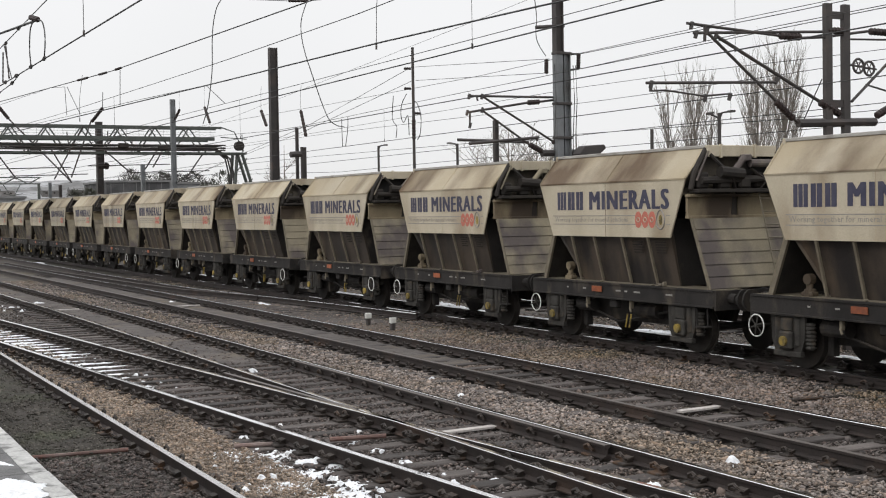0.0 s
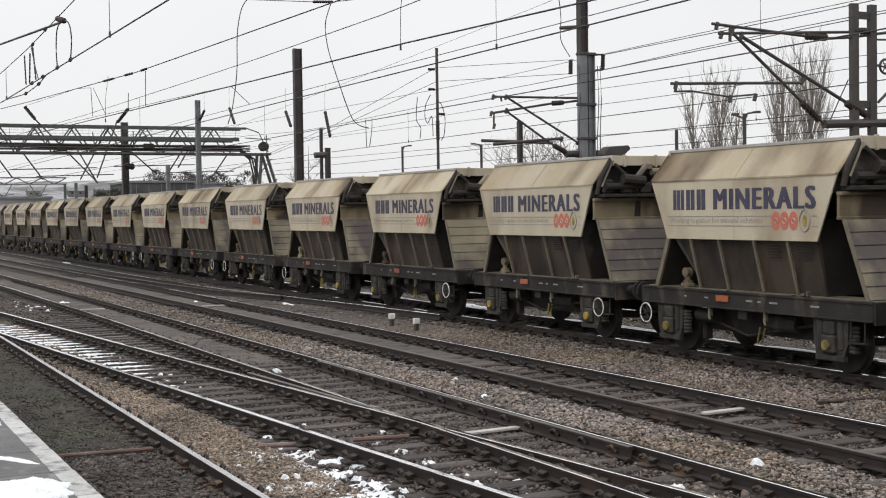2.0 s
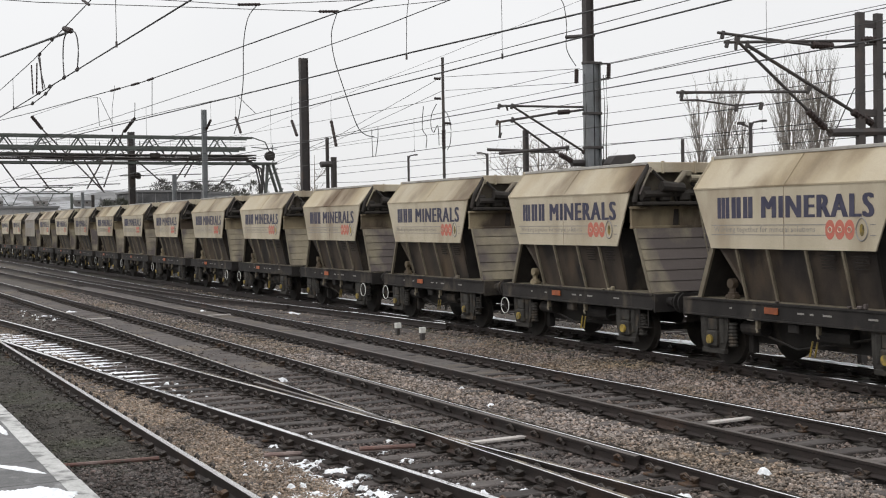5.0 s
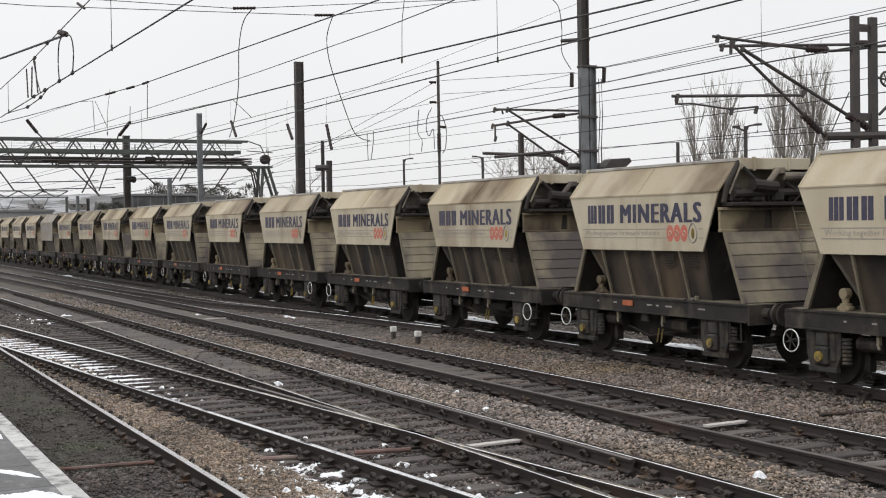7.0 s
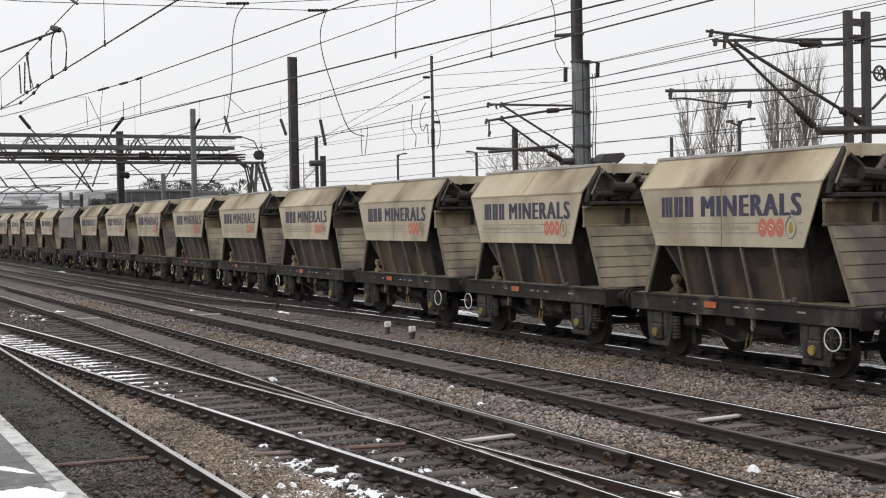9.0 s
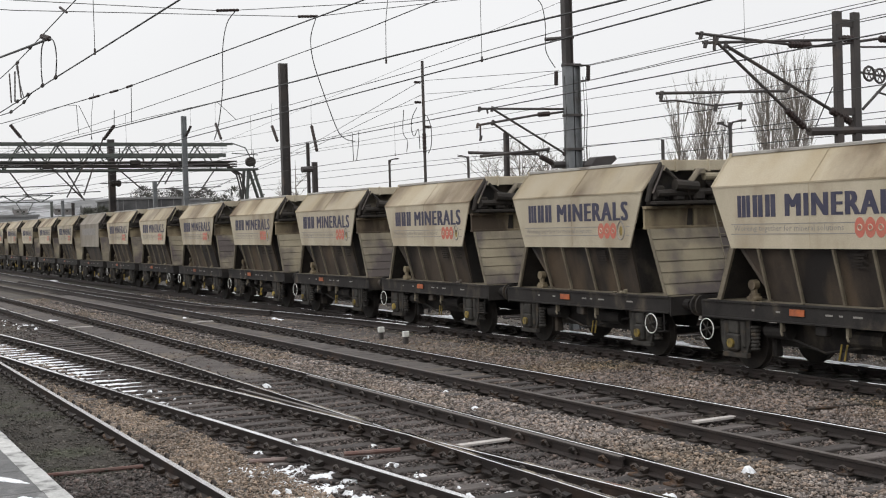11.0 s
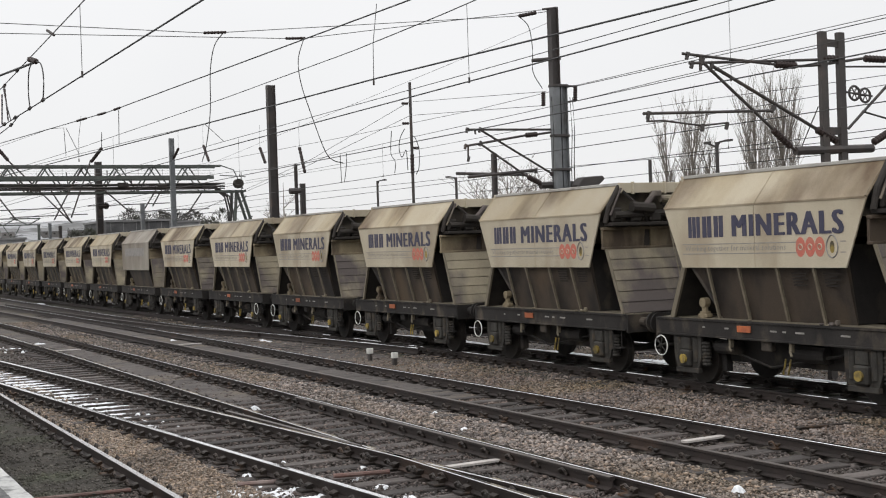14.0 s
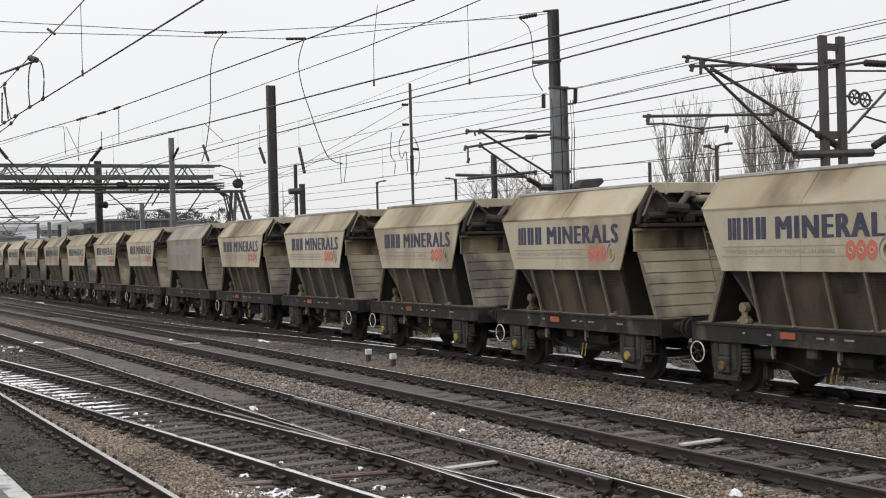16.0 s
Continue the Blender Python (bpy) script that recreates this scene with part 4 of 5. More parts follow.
    part("ladder", lad, RIBM, w, "thin steel end ladder")
    # hopper ends, chute and underframe
    bm = B()
    for xa, xb in ((-2.0, -1.38), (1.84, 1.80)):
        slab(bm, [(xa, -1.16, 2.5), (xa, 1.16, 2.5), (xb, 0.92, 1.23), (xb, -0.92, 1.23)], (0.02, 0, 0))
    slab(bm, [(-1.45, -0.72, 0.44), (1.45, -0.72, 0.44), (1.6, -0.9, 1.22), (-1.45, -0.9, 1.22)], (0, 0.02, 0))
    slab(bm, [(-1.45, 0.72, 0.44), (1.45, 0.72, 0.44), (1.6, 0.9, 1.22), (-1.45, 0.9, 1.22)], (0, -0.02, 0))
    part("hopper_end", bm, BLACK, w)
    und = B()
    for q in (-0.4, 0.4):
        box(und, -2.9, 3.1, q - 0.04, q + 0.04, 0.86, 1.18)
    for x in (-2.6, -1.5, 0.1, 1.6, 2.8):
        box(und, x - 0.05, x + 0.05, -1.15, 1.15, 0.95, 1.15)
    tube(und, [(-1.5, -0.95, 0.72), (-0.95, -0.95, 0.72)], 0.13, 12)
    tube(und, [(0.4, -0.85, 0.70), (1.1, -0.85, 0.70)], 0.15, 12)
    tube(und, [(-2.0, -0.3, 0.55), (2.0, -0.3, 0.55)], 0.03, 6)
    tube(und, [(-1.9, -0.9, 0.8), (-0.2, -0.9, 0.42), (1.9, -0.9, 0.8)], 0.025, 5)
    box(und, -0.15, 0.1, -1.18, -1.05, 0.72, 0.9, 0.02)
    for x in (-1.5, 1.5):
        box(und, x - 0.06, x + 0.06, -0.85, -0.68, 0.25, 0.75, 0.02)
    part("brake_gear", und, BLACK, w)
    lev = B()
    for x in (0.32, 0.44):
        tube(lev, [(x, -1.12, 0.36), (x + 0.07, -1.12, 0.62)], 0.018, 5)
    part("release_lever", lev, YELLOW, w, "thin yellow release levers")
    valve = B()
    tube(valve, [(-1.78, -1.0, 1.22), (-1.78, -1.0, 1.34)], 0.10, 10)
    tube(valve, [(-1.78, -1.07, 1.50), (-1.78, -0.95, 1.50)], 0.09, 14)
    box(valve, -1.84, -1.72, -1.05, -0.97, 1.3, 1.5, 0.02)
    box(valve, -1.92, -1.66, -1.08, -0.92, 1.22, 1.30, 0.02)
    part("valve", valve, BAND, w, "dusty brown valve on the frame")
    step = B()
    for x in (2.62, 2.92):
        tube(step, [(x, -1.2, 0.92), (x, -1.2, 0.55)], 0.015, 5)
    box(step, 2.6, 2.94, -1.24, -1.12, 0.54, 0.56)
    part("step", step, BLACK, w)
    # lettering and plates on the camera's side and the far side
    y = -1.251
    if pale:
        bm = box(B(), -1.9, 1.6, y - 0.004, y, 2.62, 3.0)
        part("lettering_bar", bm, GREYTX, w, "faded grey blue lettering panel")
    else:
        for bm in stem_bars(-1.88, -0.85, 2.675, 3.05, y):
            part("lettering_bar", bm, NAVY, w, "dark blue lettering bar")
        part("lettering", word_mesh("MINERALS", -0.70, 2.675, y - 0.004, 2.62, 0.375, NAVY, 0.034), None, w, "bold dark blue lettering")
        ln = B()
        for z in (2.555, 2.385):
            box(ln, -2.06, 0.86, y - 0.003, y, z - 0.008, z + 0.008)
            box(ln, 1.82, 1.94, y - 0.003, y, z - 0.008, z + 0.008)
        part("stripe", ln, GREYTX, w, "thin grey stripes")
        part("slogan", word_mesh("Working together for mineral solutions", -1.98, 2.435, y - 0.003, 2.6, 0.10, GREYTX), None, w, "small grey slogan")
        for k in range(3):
            x = 0.955 + 0.215 * k
            d = B()
            c = [(x + 0.108 * math.cos(a), y - 0.003, 2.475 + 0.16 * math.sin(a)) for a in (2 * math.pi * j / 20 for j in range(20))]
            slab(d, c, (0, 0.004, 0))
            disc = part("emblem_disc", d, REDP, w, "faded red disc emblem")
            i = B()
            ring(i, (x, y - 0.004, 2.475), "y", 0.045, 0.010, 14, 4)
            part("emblem_bar", i, CREAM, disc)
        e = B()
        pts = [(1.65 + 0.125 * math.cos(a) * (1 - 0.25 * max(0, math.sin(a))), y - 0.004, 2.48 + 0.18 * math.sin(a)) for a in (2 * math.pi * j / 24 for j in range(25))]
        tube(e, pts, 0.014, 4)
        egg = part("emblem_drop", e, GREYTX, w, "grey drop outline emblem")
        f = B()
        slab(f, [(1.65 + 0.05 * math.cos(a), y - 0.003, 2.47 + 0.10 * math.sin(a)) for a in (2 * math.pi * j / 14 for j in range(14))], (0, 0.003, 0))
        part("emblem_core", f, YELLOW, egg)
    if not pale:
        for x in (0.62, 1.34):
            for k, (z, ww) in enumerate(((2.06, 0.34), (2.01, 0.30), (1.96, 0.34), (1.91, 0.24), (1.86, 0.30))):
                q = [(x + dx, -1.192 + 0.26 * (2.2 - zz) / 0.975 - 0.003, zz) for dx, zz in ((0, z), (ww, z), (ww, z - 0.026), (0, z - 0.026))]
                part("data_line", slab(B(), q, (0, -0.003, 0)), DARK, w, "line of small dark data lettering")
        for x, ww, h in ((1.46, 0.10, 0.05), (1.60, 0.05, 0.09), (1.24, 0.06, 0.03), (-0.45, 0.05, 0.03)):
            lump = box(B(), x, x + ww, -1.20, -1.12, 1.222, 1.222 + h, 0.012)
            part("spilt_mineral", lump, CREAM_END, w, "pale crust of spilt mineral on the deck")
        for x in (-0.92, 0.58):
            bk = box(B(), x - 0.03, x + 0.03, -1.2, -1.12, 0.74, 0.90, 0.01)
            tube(bk, [(x, -1.2, 0.76), (x + 0.06, -1.22, 0.68)], 0.022, 6)
            part("door_lever", bk, RIBM, w, "pale worn door lever")
    op = B()
    box(op, -0.64, -0.30, -1.262, -1.246, 1.03, 1.14)
    part("plate", op, ORANGE, w, "orange plate on the solebar")
    for x, ww in ((-1.6, 0.06), (-1.0, 0.1), (0.15, 0.16), (0.45, 0.08), (0.75, 0.2), (1.75, 0.2)):
        part("solebar_marking", box(B(), x, x + ww, -1.232, -1.224, 1.06, 1.09), GREYTX, w, "small faded marking")
    handwheel(w, 2.60 if right_wheel else -2.77, 0.69)
    for x in (-2.13, 2.13):
        wheelset(w, x)
    return w


PITCH, FIRST = 7.045, -20.83
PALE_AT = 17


def train():
    plain, wheeled = hopper_wagon(), hopper_wagon(right_wheel=True)
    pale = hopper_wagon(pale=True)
    out, used = [], set()
    for i in range(0, 27):
        x = FIRST + PITCH * (2 - i)
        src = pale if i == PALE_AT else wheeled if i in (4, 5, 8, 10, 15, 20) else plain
        if src in used:
            o = copy_thing(src, pose(x, 15.85, 0))
        else:
            o = src
            o.matrix_world = pose(x, 15.85, 0)
            used.add(src)
        out.append((o, x))
    rnd = random.Random(21)
    for o, x in out:
        shift = (rnd.random(), rnd.random(), rnd.random(), 1)
        for c in o.children_recursive:
            c.color = shift
    return out


WAGONS = train()

# ------------------------------------------------------------ overhead line: masts


def mast(name, x, y, top, wx, wy, mat, label, twin=0.0):
    """An I-section mast, or two channels side by side (twin: their distance along y)."""
    if twin:
        t = thing(name, None, None, label, "mast", "overhead line masts", at=pose(x, y, 0))
        for q in (-1, 1):
            part("post", box(B(), -wx / 2, wx / 2, q * twin / 2 - wy / 2, q * twin / 2 + wy / 2, -0.24, top, 0.006), mat, t)
        return t
    a, b, f, w = wx / 2, wy / 2, 0.022, 0.02
    sec = [(-a, -b), (a, -b), (a, -b + f), (w, -b + f), (w, b - f), (a, b - f), (a, b), (-a, b), (-a, b - f), (-w, b - f), (-w, -b + f), (-a, -b + f)]
    bm = slab(B(), [(p, q, -0.24) for p, q in sec], (0, 0, top + 0.24))
    bmesh.ops.triangulate(bm, faces=[f for f in bm.faces if len(f.verts) > 4])
    return thing(name, bm, mat, label, "mast", "overhead line masts", at=pose(x, y, 0))


def bars(parent, x0, y0, rows, mat=MAST):
    """Arms in the cross plane of a mast: (kind, radius, (y, z) points)."""
    for kind, r, pts in rows:
        p = [(0, y - y0, z) for y, z in pts]
        if kind == "insulator":
            part("insulator", ribbed(B(), r, p), INSUL, parent, "dark ribbed insulator")
        elif kind == "pulley":
            bm = B()
            ring(bm, p[0], "x", r, 0.025, 16, 6)
            for k in range(3):
                a = math.pi * k / 3
                d = Vector((0, math.cos(a), math.sin(a))) * r
                tube(bm, [Vector(p[0]) - d, Vector(p[0]) + d], 0.015, 4)
            part("pulley", bm, mat, parent)
        else:
            part(kind, tube(B(), p, r, 8), mat, parent)


m = mast("overhead_mast", -18.65, 18.525, 6.64, 0.11, 0.17, MAST, "dark twin-channel mast carrying insulated cantilever arms", twin=0.47)
for z in (3.2, 4.62, 6.35):
    part("batten_plate", box(B(), -0.03, 0.03, -0.2, 0.2, z, z + 0.14), MAST, m)
bars(m, -18.65, 18.525, [
    ("arm", 0.028, [(14.84, 6.07), (17.07, 5.95)]), ("insulator", 0.075, [(17.07, 5.95), (17.59, 5.95)]), ("arm", 0.028, [(17.59, 5.93), (18.2, 5.98), (19.36, 6.15)]),
    ("insulator", 0.075, [(19.42, 6.15), (19.99, 6.15)]), ("arm", 0.028, [(19.99, 6.15), (22.4, 6.1)]),
    ("arm", 0.028, [(14.99, 5.9), (18.15, 6.08)]), ("insulator", 0.07, [(18.25, 6.11), (18.8, 6.13)]),
    ("arm", 0.03, [(15.29, 5.94), (16.95, 4.71)]), ("insulator", 0.075, [(16.95, 4.70), (17.4, 4.37)]), ("arm", 0.03, [(17.4, 4.37), (17.57, 4.27)]),
    ("arm", 0.035, [(15.5, 5.88), (18.05, 4.73)]), ("insulator", 0.08, [(18.08, 4.71), (18.6, 4.49)]),
    ("arm", 0.028, [(13.91, 4.95), (16.97, 5.06)]), ("bracket", 0.035, [(16.97, 5.06), (17.04, 5.15)]), ("drop_arm", 0.03, [(14.03, 4.94), (14.0, 4.80)]),
    ("steady_arm", 0.018, [(14.0, 4.81), (14.34, 4.83), (15.23, 4.75), (15.83, 4.81)]), ("hanger", 0.03, [(15.26, 6.05), (15.25, 5.77)]),
    ("cross_beam", 0.085, [(17.51, 4.29), (19.55, 4.35)]), ("insulator", 0.08, [(19.59, 4.47), (19.99, 4.66)]), ("arm", 0.03, [(18.92, 4.74), (20.0, 5.61), (21.3, 6.0)]),
    ("arm", 0.02, [(18.91, 5.97), (20.01, 6.01), (22.4, 6.0)]), ("arm", 0.02, [(19.31, 5.09), (19.96, 4.96), (22, 4.9)]),
    ("pulley", 0.14, [(19.11, 5.45)]), ("pulley", 0.14, [(19.40, 5.41)]), ("arm", 0.02, [(18.8, 5.47), (19.6, 5.40)]), ("stay", 0.012, [(17.66, 4.35), (18.14, 5.16)]),
    ("clamp", 0.038, [(14.93, 5.97), (14.97, 6.10)]), ("clamp", 0.038, [(15.28, 5.88), (15.32, 6.01)]), ("clamp", 0.038, [(15.50, 5.82), (15.54, 5.95)]), ("clamp", 0.038, [(15.03, 5.81), (15.07, 5.94)]), ("clamp", 0.038, [(14.00, 4.86), (14.04, 4.99)]), ("clamp", 0.038, [(16.95, 5.03), (16.99, 5.16)]), ("clamp", 0.038, [(15.23, 4.65), (15.27, 4.78)]), ("clamp", 0.038, [(15.81, 4.69), (15.85, 4.82)]), ("clamp", 0.038, [(18.58, 4.40), (18.62, 4.53)])])

m = mast("overhead_mast", -28.6, 18.46, 8.88, 0.20, 0.24, MAST, "tall dark mast with insulated arms and wires")
g = mast("overhead_mast", -28.5, 18.62, 6.86, 0.20, 0.20, GALV, "grey galvanised mast standing against a taller dark one")
g2 = B()
box(g2, -0.10, 0.10, -0.34, -0.14, -0.24, 6.80)
part("channel", g2, GALV, g)
for q in (-0.42, 0.16, 0.24):
    part("down_cable", tube(B(), [(0.12, q, 6.5), (0.13, q + 0.03, 5.6), (0.12, q - 0.02, 4.6), (0.12, q, -0.2)], 0.012, 5), WIRE, g, "thin dark cable down the mast")
for z in (4.55, 5.45, 6.78):
    part("strap", box(B(), -0.13, 0.13, -0.36, 0.12, z, z + 0.07, 0.008), MAST, g)
bars(m, -28.6, 18.46, [
    ("arm", 0.03, [(15.71, 5.63), (18.30, 5.66)]), ("insulator", 0.075, [(18.29, 5.66), (18.75, 5.66)]), ("arm", 0.03, [(15.65, 5.20), (17.5, 5.50)]),
    ("insulator", 0.07, [(17.5, 5.50), (17.85, 5.53)]), ("arm", 0.03, [(17.85, 5.53), (18.3, 5.59)]), ("arm", 0.03, [(16.11, 5.64), (18.27, 4.49)]),
    ("insulator", 0.075, [(18.25, 4.50), (18.62, 4.28)]), ("arm", 0.03, [(16.10, 5.28), (17.53, 4.40)]), ("insulator", 0.075, [(17.53, 4.40), (17.91, 4.23)]),
    ("arm", 0.04, [(15.73, 4.41), (17.81, 4.59)]), ("hanger", 0.025, [(15.96, 5.64), (15.99, 5.51)]), ("drop_arm", 0.025, [(15.76, 5.22), (15.75, 4.89)]),
    ("insulator", 0.06, [(18.09, 6.65), (18.08, 6.28)]), ("insulator", 0.06, [(19.11, 6.84), (19.09, 6.44)]), ("bracket", 0.025, [(18.75, 6.83), (19.13, 6.84)]),
    ("clamp", 0.038, [(15.72, 5.55), (15.76, 5.68)]), ("clamp", 0.038, [(16.10, 5.56), (16.14, 5.69)]), ("clamp", 0.038, [(15.66, 5.13), (15.70, 5.26)]), ("clamp", 0.038, [(16.10, 5.21), (16.14, 5.34)]), ("clamp", 0.038, [(17.76, 4.50), (17.80, 4.63)]), ("clamp", 0.038, [(15.74, 4.81), (15.78, 4.94)]), ("bracket", 0.025, [(18.75, 6.40), (19.11, 6.44)]), ("bracket", 0.05, [(17.78, 7.48), (18.65, 7.57)]), ("bracket", 0.03, [(18.15, 8.85), (18.62, 8.92)]),
    ("insulator", 0.055, [(17.41, 8.63), (17.95, 8.75)]), ("cross_beam", 0.09, [(17.9, 4.18), (19.0, 4.2)])])
hood = slab(B(), [(0.1, 0.16, 4.02), (0.1, 0.62, 4.02), (0.1, 0.98, 4.30), (0.1, 0.92, 4.40), (0.1, 0.30, 4.36), (0.1, 0.10, 4.14)], (0.34, 0, 0))
bmesh.ops.bevel(hood, geom=hood.edges[:], offset=0.02, segments=1, affect="EDGES")
part("lamp_hood", hood, MAST, g, "dark wedge-shaped lamp hood")

mast("overhead_mast", -50.6, 18.5, 9.62, 0.26, 0.34, MAST, "tall plain dark mast behind the goods train")
mast("overhead_mast", -49.8, 19.2, 6.25, 0.10, 0.12, MAST, "short dark mast beside a taller one")
m = mast("overhead_mast", -47.3, 18.5, 5.30, 0.14, 0.2, MAST, "short dark post with a round signal lamp")
bars(m, -47.3, 18.5, [("lamp_head", 0.12, [(17.95, 5.0), (18.4, 5.02)])])
mast("overhead_mast", -65.3, 18.32, 8.70, 0.2, 0.25, GALV, "grey mast in front of the signal gantry")
mast("overhead_mast", -82.9, 18.4, 8.75, 0.4, 0.4, MAST, "dark mast behind the signal gantry")
mast("overhead_mast", -72.0, 18.4, 5.6, 0.2, 0.22, GALV, "short grey mast beyond the train")
mast("overhead_mast", -100, 18.4, 5.3, 0.2, 0.22, GALV, "short grey mast beyond the train")
mast("overhead_mast", -96, 18.4, 5.0, 0.2, 0.22, MAST, "short dark mast beyond the train")
pole = thing("wire_pole", tube(B(), [(0, 0, -0.2), (0, 0, 8.05)], 0.05, 8), MAST, "thin dark pole carrying wires beyond the train", "pole", at=pose(-37.4, 18.5, 0))
for z, d in ((7.35, -0.2), (6.7, -0.2), (5.9, 0.15)):
    part("insulator", ribbed(B(), 0.045, [(0, d - 0.12, z), (0, d + 0.12, z)], 3), INSUL, pole)
part("insulator", ribbed(B(), 0.07, [(0, 0, 5.05), (0, 0, 5.7)], 6), INSUL, pole)

m = mast("overhead_mast", -43.3, 25, 6.2, 0.16, 0.18, MAST, "slim dark mast with a cross arm beyond the sidings")
bars(m, -43.3, 25, [("arm", 0.06, [(23.3, 5.42), (26.5, 5.36)])])

# ------------------------------------------------------------ overhead line: wires


def overhead(y, contact_z, rows, droppers, label, thick=0.010):
    """One track's overhead line: contact wire, messenger through (x, z) points, droppers at xs."""
    t = thing("overhead_wire", None, None, label, "overhead wire", "overhead wires")
    cz = [(-150, y, contact_z), (-60, y, contact_z), (-30, y, contact_z), (-10, y, contact_z), (20, y, contact_z)]
    part("contact_wire", tube(B(), cz, thick, 5), WIRE, t)
    xs, zs = zip(*rows)
    q = np.linspace(xs[0], xs[-1], 60)
    pts = [(float(x), y, float(z)) for x, z in zip(q, np.interp(q, xs, zs))]
    part("messenger_wire", tube(B(), pts, thick * 0.8, 5), WIRE, t)
    for x in droppers:
        zt = float(np.interp(x, xs, zs))
        part("dropper", tube(B(), [(x, y, contact_z), (x, y, zt)], 0.004, 4), WIRE, t)
        part("dropper_clip", tube(B(), [(x, y, contact_z - 0.02), (x, y, contact_z + 0.05)], 0.013, 6), MAST, t)
    return t


overhead(3.1, 4.76, [(-60, 5.6), (-45, 5.05), (-30, 5.15), (-20.5, 5.33), (-17.5, 5.45), (-14.3, 5.57), (-5, 6.0), (20, 6.2)], (-14.6, -23, -30), "contact wire and messenger over the platform track", 0.009)
overhead(7.73, 4.745, [(-150, 6.4), (-60, 6.2), (-40, 5.85), (-24.3, 5.68), (-16.6, 5.66), (-13.6, 5.72), (0, 6.1), (20, 6.3)], (-13.94, -33), "contact wire and messenger over the main track", 0.0095)
overhead(11.1, 4.74, [(-150, 5.8), (-60, 5.8), (-20, 5.77), (20, 5.77)], (-33, -12.96), "contact wire and messenger over the middle track", 0.0095)
overhead(15.85, 4.77, [(-150, 6.3), (-50.6, 5.9), (-42.4, 5.63), (-30.3, 5.76), (-24.2, 5.79), (-18.65, 5.9), (20, 5.9)], (-34,), "contact wire and messenger over the goods train", 0.0095)
overhead(20.4, 4.8, [(-150, 6.2), (-50, 6.0), (-30, 5.7), (-25, 5.68), (-20, 5.7), (20, 5.75)], (-24,), "contact wire and messenger over the far track", 0.0095)


def wire(pts, r, label="bare overhead feeder wire strung between the masts"):
    thing("feeder_wire", tube(B(), pts, r, 5), WIRE, label, "wire", "feeder wires")


cross_over = thing("overhead_wire", None, None, "contact wire and messenger over the crossover track", "overhead wire", "overhead wires")
part("contact_wire", tube(B(), [(-60, 3.0, 4.85), (-20.6, 6.34, 4.85), (-14.6, 6.80, 4.85), (-9.2, 7.41, 4.85), (20, 10.1, 4.85)], 0.011, 5), WIRE, cross_over)
part("messenger_wire", tube(B(), [(-75, 2.2, 6.7), (-36.7, 5.49, 5.9), (-28.0, 6.5, 5.86), (-22.0, 6.9, 5.88), (-14.6, 7.37, 5.9), (20, 10.1, 6.1)], 0.011, 5), WIRE, cross_over)
for low, high in (((-15.15, 6.97, 4.85), (-15.15, 7.05, 5.9)), ((-29.0, 6.02, 4.85), (-29.0, 6.1, 5.87))):
    part("dropper", tube(B(), [low, ((low[0] + high[0]) / 2, (low[1] + high[1]) / 2 - 0.03, (low[2] + high[2]) / 2), high], 0.005, 4), WIRE, cross_over)
    part("dropper_clip", tube(B(), [(low[0], low[1], low[2] - 0.02), (low[0], low[1], low[2] + 0.05)], 0.013, 6), MAST, cross_over)
wire([(-28.5, 19.1, 6.83), (-20.6, 19.1, 6.79), (20, 19.1, 6.9)], 0.010)
wire([(-28.5, 19.1, 6.43), (-20.6, 19.1, 6.49), (20, 19.1, 6.7)], 0.010)
wire([(-37.2, 18.5, 7.39), (-29.1, 18.5, 6.74), (-28.6, 18.1, 6.65)], 0.008)
wire([(-37.2, 18.5, 6.95), (-29.3, 18.5, 6.38), (-28.6, 18.1, 6.28)], 0.008)
wire([(-65.3, 18.4, 4.35), (-46.3, 18.5, 6.18), (-37.4, 18.5, 7.43)], 0.009)
wire([(-65.3, 18.4, 4.40), (-47.0, 18.5, 5.93), (-37.4, 18.5, 6.97)], 0.009)
wire([(-65, 18.4, 6.6), (-32.1, 18.4, 8.34), (-28.7, 18.4, 8.53)], 0.006)
wire([(-110, 24, 5.8), (-59.5, 24, 5.51), (-36.7, 24, 5.22), (-26, 24, 5.01), (20, 24, 4.9)], 0.010)
wire([(-72, 18.5, 4.9), (-56.7, 24, 4.63), (-45.8, 24, 4.68), (20, 24, 4.7)], 0.010)
wire([(-65.3, 18.5, 7.1), (-45.85, 19.1, 6.9), (-34.1, 19.1, 6.80), (-28.47, 19.1, 6.85), (-23.5, 19.1, 6.87), (20, 19.1, 6.8)], 0.008)
wire([(-95, 22, 6.5), (-55, 22, 6.37), (-32.9, 22, 6.43), (-27.1, 22, 6.34), (-23.1, 22, 6.21), (20, 22, 5.2)], 0.008)
SPAN = "cross-span wire from the tall mast over the tracks"
wire([(-28.6, -3, 8.1), (-28.6, 4.37, 7.79), (-28.6, 8.87, 7.79), (-28.6, 9.42, 7.83), (-28.6, 12.29, 8.12), (-28.6, 17.28, 8.62), (-28.6, 18.3, 8.8)], 0.009, SPAN)
wire([(-28.6, -3, 7.7), (-28.6, 4.37, 7.57), (-28.6, 10.88, 7.75), (-28.6, 11.39, 7.78), (-28.6, 15.16, 8.37), (-28.6, 18.16, 8.84)], 0.009, SPAN)
JUMP = "slack jumper cable hanging between the overhead wires"


